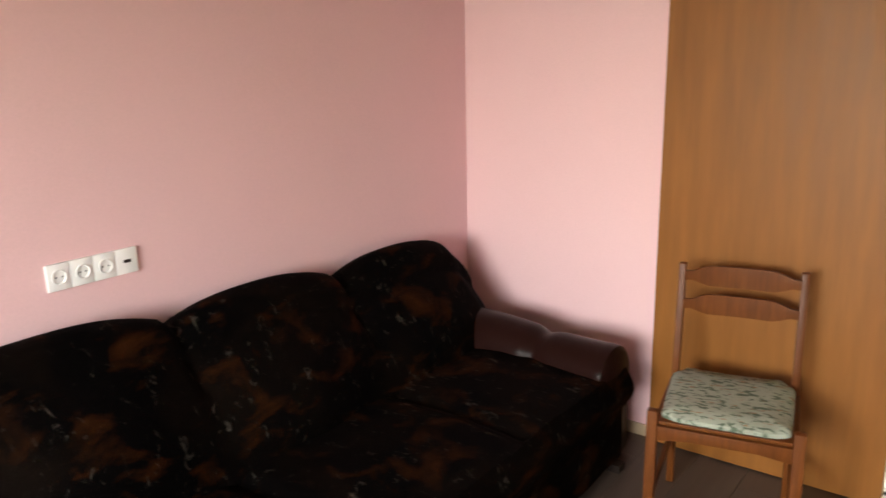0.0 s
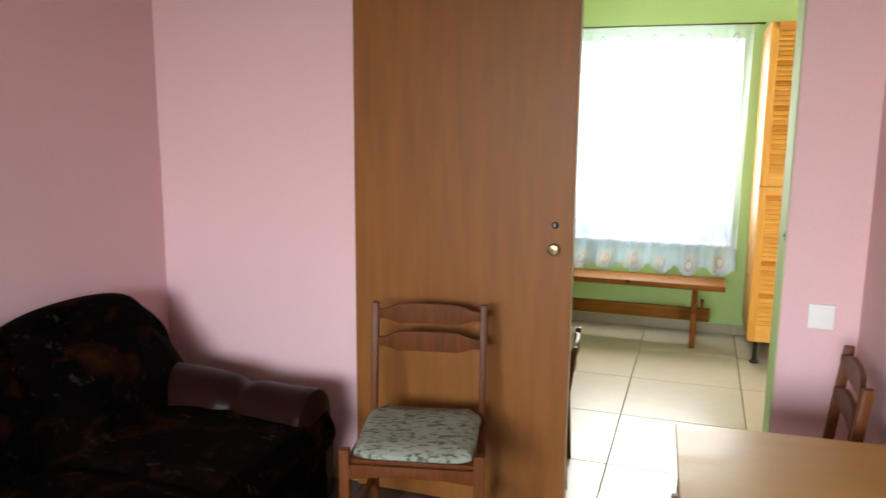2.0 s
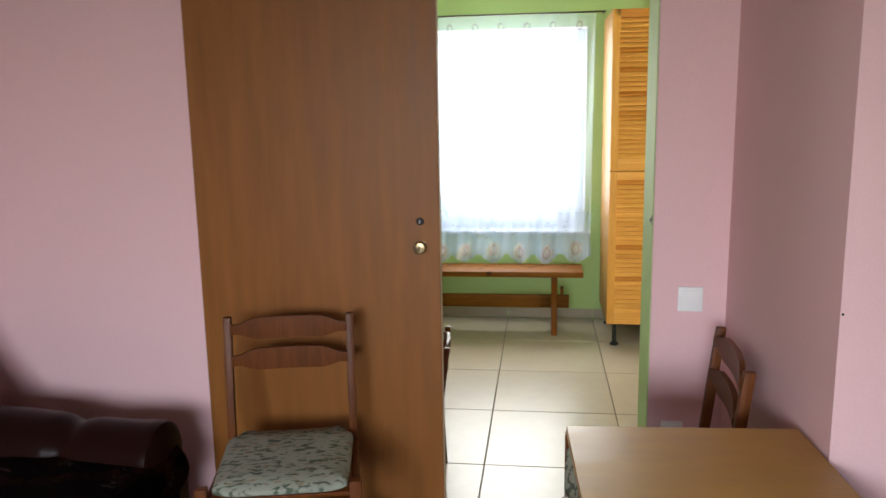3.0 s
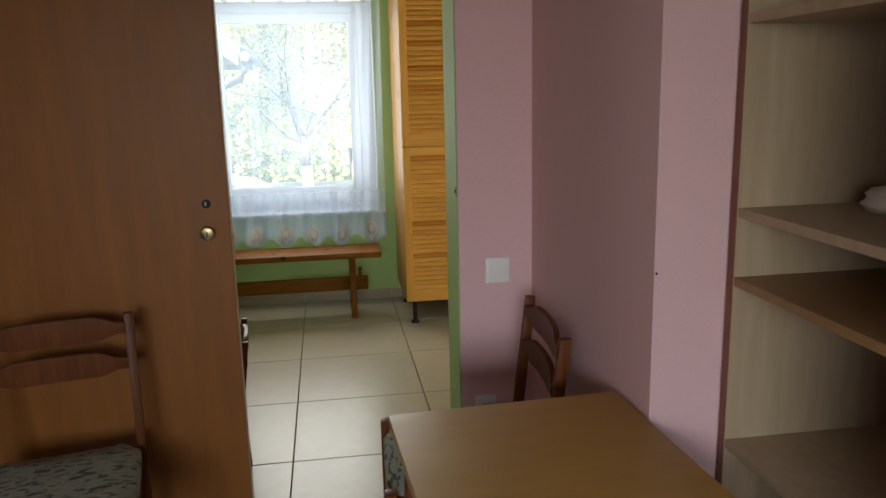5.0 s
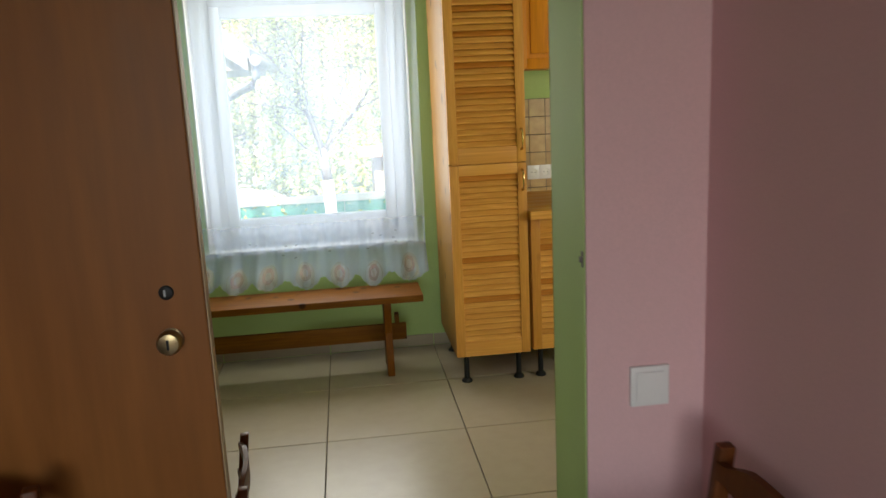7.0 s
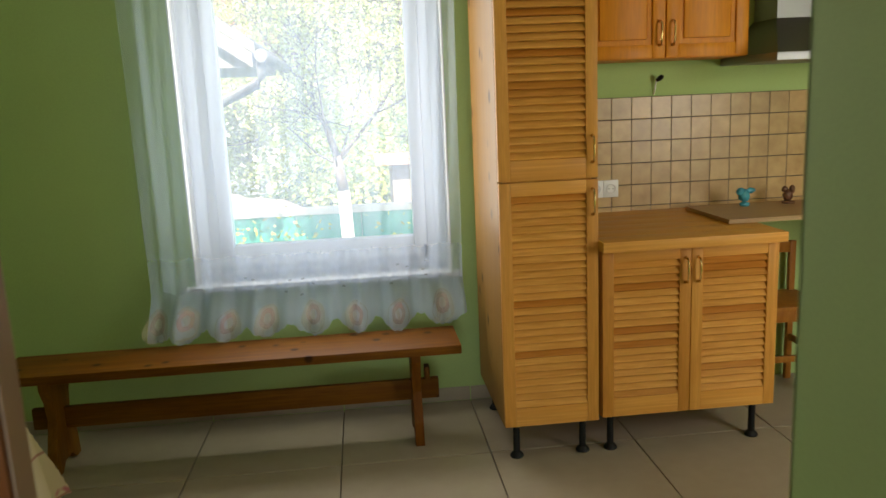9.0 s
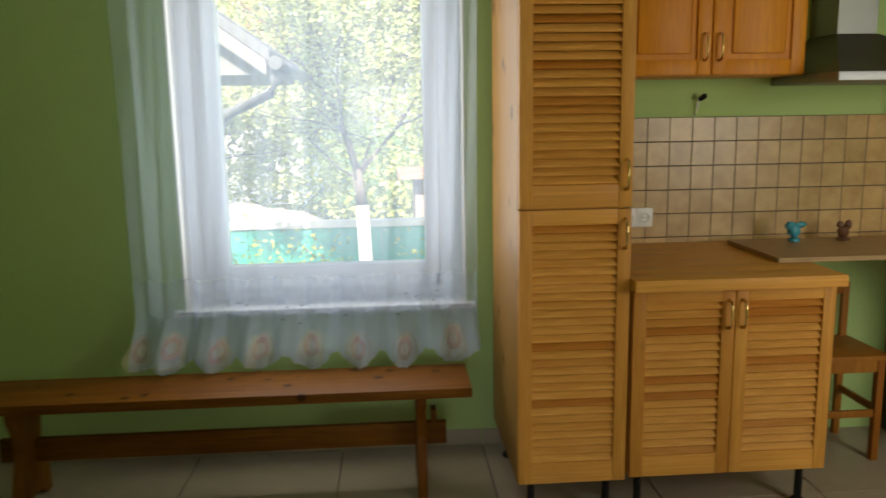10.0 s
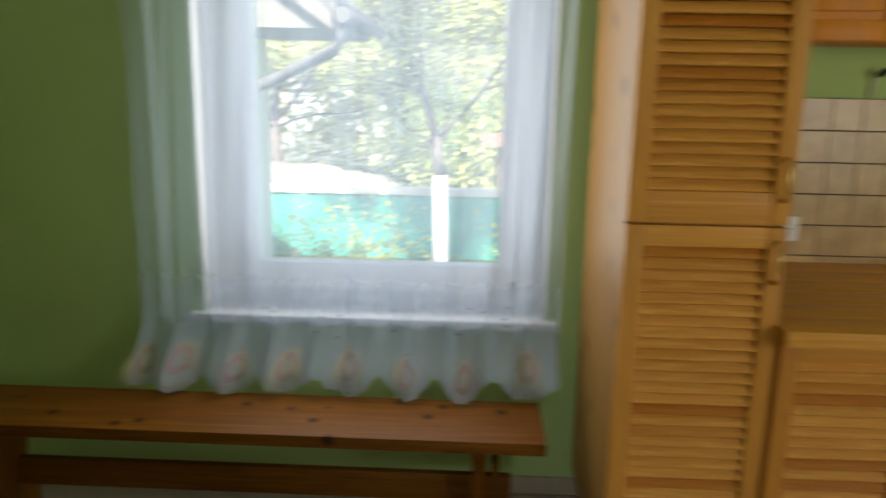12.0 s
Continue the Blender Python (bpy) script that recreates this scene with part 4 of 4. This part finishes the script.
lump(b, 1.965, 6.39, 0.895, 0.03, 0.022, 0.009, seed=8)
tagged(part("figurine", b, plain("brown_glaze", (0.14, 0.06, 0.03), 0.3, var=0.8, scale=45)), "small brown ceramic figurine on the board", "figurine")
b = lump(bmesh.new(), 2.20, 6.39, 0.898, 0.032, 0.022, 0.011, seed=9)
for k in range(6):
    lump(b, 2.165 + k * 0.014, 6.375, 0.894, 0.009, 0.012, 0.006, seed=10 + k)
tagged(part("shell", b, plain("pinkish_shell", (0.55, 0.33, 0.24), 0.4, var=0.4, scale=60)), "small pinkish shell ornament on the board", "ornament")

hook = thing("wall_lamp_wire", "loose cable end with a black holder on the wall", "cable")
part("holder", lathe([(0.008, 0), (0.011, 0.012), (0.011, 0.03), (0.006, 0.036)], 12, m=pose(1.405, 6.545, 1.462, 60, 0, 30)), DARKPL, hook, smooth=True)
part("cable", tube([(1.40, KIT_N - 0.001, 1.40), (1.402, 6.56, 1.43), (1.404, 6.552, 1.462)], 0.004, 8), PLASTIC, hook)

WIRE = plain("white_coated_wire", (0.75, 0.74, 0.72), 0.35)
rack = thing("dish_rack", "white wire dish rack with brown wooden tray", "dish rack")
for x in (2.52, 2.975):
    part("upright", tube([(x, 6.50, 0.866), (x, 6.50, 1.15)], 0.004, 8), WIRE, rack)
part("top_bar", tube([(2.54, 6.50, 1.15), (3.02, 6.50, 1.15)], 0.007, 8), WIRE, rack)
part("clip", lathe([(0.012, 0), (0.012, 0.05)], 10, m=pose(2.485, 6.50, 1.15, 0, 90, 0)), CREAMF, rack)
part("low_bar", tube([(2.54, 6.36, 0.866), (2.54, 6.36, 0.905), (2.90, 6.36, 0.905), (2.90, 6.36, 0.866)], 0.003, 8), WIRE, rack)
part("low_bar", tube([(2.52, 6.50, 0.90), (2.54, 6.36, 0.90)], 0.003, 8), WIRE, rack)
part("tray", box(2.555, 2.965, 6.38, 6.49, 0.867, 0.895, 0.004), CHAIRW, rack, "dark brown wooden tray", smooth=True)
sink = thing("sink", "round-edged stainless steel sink set in the worktop", "sink")
part("rim", box(2.90, 3.24, 5.72, 6.35, 0.8655, 0.872, 0.003), STEEL, sink, smooth=True)
part("bowl", lathe([(0.145, 0.8725), (0.15, 0.875), (0.14, 0.8735), (0.02, 0.8728)], 28, m=pose(3.07, 6.02, 0)), GREYSTEEL, sink, smooth=True)
fau = thing("faucet", "chrome mixer tap behind the sink", "faucet")
part("body", lathe([(0.024, 0), (0.024, 0.012), (0.018, 0.03), (0.019, 0.09), (0.012, 0.105)], 16, m=pose(3.10, 6.41, 0.8655)), STEEL, fau, smooth=True)
part("spout", tube([(3.10, 6.41, 0.93), (3.105, 6.36, 0.965), (3.115, 6.30, 0.985), (3.115, 6.27, 0.97)], 0.011, 10), STEEL, fau)
part("lever", tube([(3.10, 6.41, 0.975), (3.125, 6.38, 1.01), (3.155, 6.35, 1.02)], 0.008, 8), STEEL, fau)
cloth = thing("dishcloth", "folded white cloth lying by the sink", "cloth")
part("fold", box(2.91, 3.04, 5.73, 5.85, 0.8725, 0.884, 0.004), PLASTIC, cloth, smooth=True)

st = thing("kitchen_chair", "plain pine chair between the cabinet and board", "chair", pose(1.925, 6.41, 0))
part("seat", box(-0.19, 0.17, -0.19, 0.12, 0.43, 0.45, 0.004), STOOLW, st, smooth=True)
for x in (-0.17, 0.13):
    part("leg", box(x, x + 0.03, -0.175, -0.145, 0, 0.43, 0.004), STOOLW, st, smooth=True)
    part("back_post", box(x, x + 0.03, 0.095, 0.12, 0, 0.69, 0.004), STOOLW, st, smooth=True)
part("top_rail", box(-0.14, 0.13, 0.098, 0.117, 0.635, 0.685, 0.003), STOOLW, st, smooth=True)
part("apron", box(-0.14, 0.13, -0.17, -0.152, 0.375, 0.43, 0.003), STOOLW, st, smooth=True)
part("stretcher", box(-0.14, 0.13, -0.167, -0.153, 0.185, 0.215, 0.003), STOOLW, st, smooth=True)
for x in (-0.162, 0.138):
    part("side_rail", box(x, x + 0.014, -0.145, 0.095, 0.20, 0.23, 0.003), STOOLW, st, smooth=True)

# ---- kitchen table ----
kt = thing("kitchen_table", "kitchen table under a cream cloth", "table")
part("tabletop", box(-1.85, -0.75, 4.10, 4.795, 0.725, 0.748, 0.003), PINE, kt)
for x in (-1.80, -0.84):
    for y in (4.15, 4.70):
        part("leg", box(x, x + 0.045, y, y + 0.045, 0, 0.7245, 0.003), PINE, kt)


def cloth_mat():
    m, nt, bs = nodes_of("cream_flowered_oilcloth")
    v = coords(nt)
    n = noise_of(nt, v, 9, 3, 0.5, 1.5)
    col = mixed(nt, noise_of(nt, v, 3, 2), (0.62, 0.54, 0.36), (0.70, 0.62, 0.44))
    col = mixed(nt, ramp(nt, n, 0.63, 0.68), col, (0.30, 0.42, 0.30))
    col = mixed(nt, ramp(nt, noise_of(nt, v, 12, 2), 0.68, 0.72), col, (0.55, 0.18, 0.22))
    w = nt.nodes.new("ShaderNodeTexWave")
    w.inputs["Scale"].default_value = 2.6
    w.bands_direction = "Z"
    nt.links.new(v, w.inputs["Vector"])
    col = mixed(nt, ramp(nt, w.outputs[0], 0.985, 1.0), col, (0.42, 0.20, 0.16))
    nt.links.new(col, bs.inputs["Base Color"])
    bs.inputs["Roughness"].default_value = 0.5
    return m


def cloth_sheet(u, v):
    x, y = -2.07 + u * 1.54, 3.94 + v * 1.08
    ex, ey = max(0, x + 0.745), max(0, y - 4.80)
    wx, wy = max(0, -1.855 - x), max(0, 4.095 - y)
    drop = max(ex, ey, wx, wy)
    flare = 0.10 * drop
    px = min(-0.745, max(-1.855, x)) + (0.02 + flare if ex else 0) * (1 if ex else 0) - (0.02 + flare if wx else 0)
    py = min(4.80, max(4.095, y)) + (0.02 + flare if ey else 0) - (0.02 + flare if wy else 0)
    both = min(ex, ey)
    return (px + 0.12 * both, py + 0.25 * both, 0.752 - drop + 0.01 * math.sin(9 * (x + y)) * min(1, drop * 8))


tagged(part("tablecloth", grid_mesh(70, 52, cloth_sheet), cloth_mat(), smooth=True), "cream flowered cloth hanging over the kitchen table", "tablecloth")
bc = thing("black_chair", "black padded chair behind the kitchen table", "chair", pose(-1.155, 4.99, 0, 0, 0, 180))
BLACK = plain("black_leatherette", (0.012, 0.012, 0.014), 0.35)
part("backrest", box(-0.22, 0.22, -0.24, -0.18, 0.44, 0.655, 0.028), BLACK, bc, smooth=True)
part("seat", box(-0.23, 0.23, -0.24, 0.22, 0.42, 0.48, 0.025), BLACK, bc, smooth=True)
for x in (-0.2, 0.17):
    for y in (-0.21, 0.16):
        part("leg", tube([(x + 0.015, y, 0), (x + 0.015, y, 0.43)], 0.012, 8), GREYSTEEL, bc)

# ---- outside ----
GRASS = paint("spring_grass", (0.12, 0.20, 0.05), 0.6, 0.9, 0.8, scale=3)
ROOFM = plain("grey_roof_sheet", (0.15, 0.15, 0.15), 0.6, var=0.15, scale=4)
RENDERW = paint("white_render", (0.75, 0.74, 0.70), 0.9, 0.8)
BARK = plain("grey_brown_bark", (0.17, 0.14, 0.12), 0.9, var=0.4, scale=14)
LIME = plain("lime_wash", (0.62, 0.62, 0.59), 0.9, var=0.1, scale=12)
NET = plain("turquoise_green_sheet", (0.06, 0.36, 0.28), 0.6, var=0.2, scale=4)
CONC = plain("pale_concrete", (0.62, 0.60, 0.56), 0.85, var=0.12, scale=8)
PIPE = plain("grey_gutter", (0.13, 0.13, 0.13), 0.5, var=0.1)
GZ = -1.15
structure("ground", box(-400, 400, -400, 400, GZ - 0.5, GZ), GRASS, "garden ground with spring grass", "ground")


def leaf_mat(name, c):
    m, nt, bs = nodes_of(name)
    gi = nt.nodes.new("ShaderNodeNewGeometry")
    nt.links.new(mixed(nt, gi.outputs["Random Per Island"], [x * 0.7 for x in c], [x * 1.35 for x in c]), bs.inputs["Base Color"])
    bs.inputs["Roughness"].default_value = 0.6
    return m


LEAFM = leaf_mat("spring_leaves", (0.46, 0.50, 0.16))
BLOSSOM = leaf_mat("pale_spring_leaves", (0.50, 0.55, 0.20))
YELLOWL = leaf_mat("yellow_green_leaves", (0.44, 0.46, 0.09))


def leaf_cloud(name, points, size, mat, parent, rng):
    """Many small four-cornered leaves, one at each point, as one mesh."""
    verts, faces = [], []
    for p in points:
        d = Vector((rng.uniform(-1, 1), rng.uniform(-1, 1), rng.uniform(-0.6, 0.8))).normalized()
        sd = d.cross(Vector((rng.uniform(-1, 1), rng.uniform(-1, 1), rng.uniform(-1, 1)))).normalized()
        k = size * rng.uniform(0.6, 1.3)
        n = len(verts)
        verts += [p - d * k * 0.2, p + d * k * 0.4 + sd * k * 0.34, p + d * k, p + d * k * 0.4 - sd * k * 0.34]
        faces.append((n, n + 1, n + 2, n + 3))
    me = bpy.data.meshes.new(name)
    me.from_pydata([tuple(v) for v in verts], [], faces)
    me.materials.append(mat)
    ob = new(name, me)
    ob.parent = parent
    return tagged(ob, kind="stuff")


def tree(name, label, x, y, fork, height, leaves, size, seed, white=True, mat=None, trunk_r=0.10, shoots=3):
    """A tapered trunk with crooked limbs that branch thrice and small leaves along the twigs."""
    rng = random.Random(seed)
    t = thing(name, label, "tree")
    base, top = Vector((x + 0.10, y, GZ)), Vector((x, y, fork))
    mid = base.lerp(top, 0.80) + Vector((0.03, 0, 0))
    if white:
        part("trunk_foot", tube([base, mid], 0, 12, radii=[trunk_r * 1.35, trunk_r * 1.05]), LIME, t, "white lime-washed trunk foot")
    part("trunk", tube([mid if white else base, top], 0, 12, radii=[trunk_r, trunk_r * 0.8]), BARK, t)
    limbs, points = bmesh.new(), []

    def grow(p, d, length, r, level):
        pts, q = [p.copy()], p.copy()
        for _ in range(6):
            d = (d + Vector((rng.uniform(-0.33, 0.33), rng.uniform(-0.33, 0.33), rng.uniform(-0.16, 0.26)))).normalized()
            q = q + d * length / 6
            pts.append(q.copy())
        tube(pts, 0, 6 if level < 2 else 4, limbs, [r * (1 - 0.12 * i) for i in range(7)])
        if level < 3:
            for i in range(2, 7):
                for _ in range(1 if level < 1 else shoots - 1):
                    side = Vector((rng.uniform(-1, 1), rng.uniform(-1, 1), rng.uniform(-0.4, 0.8))).normalized()
                    grow(pts[i], (d * 0.5 + side).normalized(), length * rng.uniform(0.4, 0.62), max(0.004, r * 0.42), level + 1)
        if level >= 1:
            for _ in range(leaves * (1 if level < 3 else 2)):
                points.append(rng.choice(pts[2:]) + Vector((rng.gauss(0, 0.06), rng.gauss(0, 0.06), rng.gauss(0, 0.05))))

    for k, (dx, dy, dz, thick, reach) in enumerate(((0.0, 0.1, 1.0, 0.72, 0.55), (0.72, -0.1, 0.72, 0.45, 0.5), (-0.9, 0.2, 0.45, 0.2, 0.4), (0.5, 0.9, 0.5, 0.22, 0.42), (-0.35, -0.8, 0.8, 0.22, 0.42), (-0.12, 0.5, 1.0, 0.3, 0.5))):
        grow(top - Vector((0, 0, 0.05 * k)), Vector((dx, dy, dz)).normalized(), height * reach * rng.uniform(0.9, 1.1), trunk_r * thick, 0)
    part("limbs", limbs, BARK, t)
    leaf_cloud("crown", points, size, mat or LEAFM, t, rng)
    return t


tree("apple_tree", "apple tree in young leaf with a white-washed trunk", -0.22, 12.0, 0.85, 4.6, 8, 0.036, 4, mat=BLOSSOM, trunk_r=0.066)
for x, y, hgt, sd in ((-3.6, 18.5, 7.0, 11), (3.4, 19.5, 6.6, 13)):
    tree("garden_tree", "leafy garden tree behind the green fence", x, y, 0.6, hgt, 7, 0.085, sd, white=False, trunk_r=0.12)
rng = random.Random(21)
points = []
while len(points) < 46000:
    p = Vector((rng.uniform(-14, 14), rng.uniform(20, 25), rng.uniform(GZ, 6.5)))
    lid = 2.6 + 1.9 * noise.noise((p.x * 0.22, p.y * 0.2, 3.1))
    if p.z < lid and noise.noise(p * 0.75) + 0.5 * noise.noise(p * 2.1) > -0.12:
        points.append(p)
woods = leaf_cloud("far_trees", points, 0.13, LEAFM, None, rng)
tagged(woods, "distant light green spring trees beyond the fence", "trees", kind="stuff")
points = [Vector((rng.gauss(cx, 0.35), rng.gauss(13.8, 0.25), GZ + abs(rng.gauss(0, 0.45)))) for cx in (-2.4, -1.6, -0.9, 0.9) for _ in range(420)]
tagged(leaf_cloud("shrubs", points, 0.07, YELLOWL, None, rng), "low yellow-green shrubs before the fence", "shrubs", kind="stuff")
fence = thing("fence", "turquoise green sheet fence with a pale top", "fence")
for k in range(16):
    x = -8 + k * 1.0
    part("panel", box(x + 0.004, x + 0.996, 15.0, 15.03, GZ, -0.22, 0.003), NET, fence)
    part("post", box(x - 0.03, x + 0.03, 15.031, 15.09, GZ, -0.2), CONC, fence)
part("coping", box(-8.0, 8.0, 14.96, 15.12, -0.219, -0.11, 0.01), CONC, fence)
wall_far = thing("shed", "low pale shed with a rusty sheet roof", "shed")
part("wall", box(0.6, 5.5, 17.0, 18.6, GZ, 0.35), paint("weathered_pinkish_render", (0.42, 0.34, 0.30), 0.6, 0.9, scale=4), wall_far)
part("roof", prism([(0.3, 0.35), (5.8, 0.35), (5.8, 0.43), (0.3, 0.43)], 16.7, 18.9), plain("rusty_sheet", (0.36, 0.20, 0.14), 0.7, var=0.3, scale=3), wall_far)


def heap_sheet(u, v):
    """A pale heap that slopes down towards the shed."""
    x = -4.6 + 3.6 * u
    top = (0.42 * (1 - u) ** 0.8 + 0.10) * math.sin(math.pi * min(1, u / 0.12) / 2) * min(1, (1 - u) / 0.1)
    rough = 0.09 * noise.noise((x * 2.2, v * 3, 0.7)) + 0.05 * noise.noise((x * 6, v * 7, 1.7))
    k = math.sin(math.pi * v)
    return (x, 16.0 + 1.4 * v, GZ + (0.85 + top + rough) * k)


heap = thing("heap", "pale heap of building rubble behind the green fence", "heap")
part("rubble", grid_mesh(40, 16, heap_sheet), paint("pale_rubble", (0.27, 0.24, 0.20), 0.6, 0.9, 0.8, scale=5), heap)
nb = thing("neighbour_house", "neighbouring house with a reddish roof", "house")
part("wall", box(-9.0, -2.4, 27.0, 33.0, GZ, 3.4), RENDERW, nb)
part("roof", prism([(-9.5, 3.3), (-1.9, 3.3), (-5.7, 6.6)], 26.6, 33.4), plain("red_roof_tile", (0.38, 0.16, 0.10), 0.8, var=0.25, scale=6), nb)
EAVE = plain("weathered_grey_boards", (0.24, 0.23, 0.21), 0.8, var=0.2, scale=6)
out = thing("outbuilding", "pale outbuilding with overhanging roof, gutter and downpipe", "building")
part("wall", box(-5.0, -1.45, 8.9, 10.2, GZ, 2.2), RENDERW, out)
rise = 0.72
part("roof", prism([(-0.62, 1.78), (-0.62, 1.86), (-5.2, 1.86 + 4.58 * rise), (-5.2, 1.78 + 4.58 * rise)], 8.60, 10.4, 0.004), ROOFM, out, "grey sheet roof")
part("soffit", prism([(-0.66, 1.70), (-0.66, 1.775), (-1.45, 1.775 + 0.55), (-1.45, 1.70)], 8.66, 10.3), EAVE, out, "grey boarded eave")
part("bargeboard", prism([(-0.64, 1.69), (-0.64, 1.79), (-5.2, 1.79 + 4.56 * rise), (-5.2, 1.66 + 4.56 * rise)], 8.57, 8.599), EAVE, out)
part("gutter", tube([(-0.58, 8.56, 1.77), (-0.58, 10.4, 1.77)], 0.045, 12), PIPE, out)
part("downpipe", tube([(-0.59, 8.64, 1.75), (-0.59, 8.64, 1.64), (-0.63, 8.65, 1.58), (-1.32, 8.84, 1.28), (-1.40, 8.86, 1.20), (-1.40, 8.86, GZ)], 0.035, 10), PIPE, out)

# ---- pieces: tiles and planks ----
PITCH = 0.603


def chamfer_mesh(name, w, d, h, mat):
    """A flat piece, its top edges chamfered, lying with its top at z = 0."""
    c = 0.0012
    b = bmesh.new()
    lo_ = [b.verts.new((sx * w / 2, sy * d / 2, z)) for z in (-h, -c) for sx, sy in ((-1, -1), (1, -1), (1, 1), (-1, 1))]
    up_ = [b.verts.new((sx * (w / 2 - c), sy * (d / 2 - c), 0)) for sx, sy in ((-1, -1), (1, -1), (1, 1), (-1, 1))]
    for k in range(4):
        n = (k + 1) % 4
        b.faces.new((lo_[k], lo_[n], lo_[4 + n], lo_[4 + k]))
        b.faces.new((lo_[4 + k], lo_[4 + n], up_[n], up_[k]))
    b.faces.new(up_)
    me = bpy.data.meshes.new(name)
    b.to_mesh(me)
    b.free()
    me.materials.append(mat)
    return me


floor_k = thing("floor_kitchen", "large beige ceramic tile floor of the kitchen", "floor", kind="structure")
made = {}
x = -0.1 - 5 * PITCH
while x < KIT_E:
    y = 6.0 - 4 * PITCH
    while y < KIT_N:
        x0, x1, y0, y1 = max(x, KIT_W), min(x + PITCH, KIT_E), max(y, 3.78), min(y + PITCH, KIT_N)
        key = (round(x1 - x0, 3), round(y1 - y0, 3))
        if min(key) > 0.01:
            if key not in made:
                made[key] = chamfer_mesh("floor_tile", key[0] - 0.005, key[1] - 0.005, 0.010, FLOORT)
            t = new("tile", made[key])
            t.parent = floor_k
            t.matrix_basis = pose((x0 + x1) / 2, (y0 + y1) / 2, random.uniform(-0.0004, 0.0004))
        y += PITCH
    x += PITCH
floor_r = thing("floor_room", "dark grey-brown laminate plank floor of the room", "floor", kind="structure")
made = {}
x, row = ROOM_W, 0
while x < ROOM_E:
    y = ROOM_S - 0.4 * (row % 3)
    while y < 3.78:
        x0, x1, y0, y1 = x, min(x + 0.19, ROOM_E), max(y, ROOM_S), min(y + 1.25, 3.775)
        key = (round(x1 - x0, 3), round(y1 - y0, 3))
        if min(key) > 0.01:
            if key not in made:
                made[key] = chamfer_mesh("plank", key[0] - 0.0012, key[1] - 0.0012, 0.010, LAMINATE)
            t = new("plank", made[key])
            t.parent = floor_r
            t.matrix_basis = pose((x0 + x1) / 2, (y0 + y1) / 2, 0)
        y += 1.25
    x += 0.19
    row += 1
skt = thing("baseboard_kitchen", "beige tile skirting along the kitchen window wall", "baseboard", kind="structure")
x = -0.1 - 5 * PITCH
me = chamfer_mesh("skirting_tile", PITCH - 0.005, 0.065, 0.008, FLOORT)
while x < 0.9:
    t = new("tile", me)
    t.parent = skt
    t.matrix_basis = pose(x + PITCH / 2, KIT_N - 0.0085, 0.036, 90)
    x += PITCH
WX, WZ, JOINT = 0.0948, 0.100, 0.0036
wt_n = thing("tiles_north", "tan ceramic wall tiles behind the worktop", "wall tiles", kind="structure")
part("joints", box(0.635, KIT_E - 0.001, KIT_N - 0.004, KIT_N - 0.0005, 0.78, 1.392), GROUT, wt_n)
wt_e = thing("tiles_east", "tan ceramic wall tiles behind the sink", "wall tiles", kind="structure")
part("joints", box(KIT_E - 0.004, KIT_E - 0.0005, 4.9, KIT_N - 0.005, 0.78, 1.392), GROUT, wt_e)
me = chamfer_mesh("wall_tile", WX - JOINT, WZ - JOINT, 0.006, WALLT)
up_n, up_e = bmesh.new(), bmesh.new()
for j in range(6):
    z = 1.392 - (j + 0.5) * WZ
    z0, z1 = z - (WZ - JOINT) / 2, z + (WZ - JOINT) / 2
    x = 1.293 - 7 * WX
    while x + WX < KIT_E - 0.004:
        t = new("tile", me)
        t.parent = wt_n
        t.matrix_basis = pose(x + WX / 2, KIT_N - 0.010 + random.uniform(-0.0005, 0.0005), z, 90)
        box(x - JOINT / 2 + 0.0002, x + JOINT / 2 - 0.0002, KIT_N - 0.0078, KIT_N - 0.0041, z0, z1, bm=up_n)
        x += WX
    rest = KIT_E - 0.012 - x
    if rest > 0.012:
        t = new("tile", me)
        t.parent = wt_n
        t.matrix_basis = pose(x + rest / 2 + 0.001, KIT_N - 0.010, z, 90) @ Matrix.Diagonal(((rest - 0.002) / WX, 1, 1, 1))
    for k in range(15):
        y = KIT_N - 0.011 - (k + 0.5) * WX
        t = new("tile", me)
        t.parent = wt_e
        t.matrix_basis = pose(KIT_E - 0.010, y, z, 90, 0, -90)
        box(KIT_E - 0.0078, KIT_E - 0.0041, y - WX / 2 - JOINT / 2 + 0.0002, y - WX / 2 + JOINT / 2 - 0.0002, z0, z1, bm=up_e)
part("upright_joints", up_n, GROUTP, wt_n, "brown filled upright joints")
part("upright_joints", up_e, GROUTP, wt_e, "brown filled upright joints")
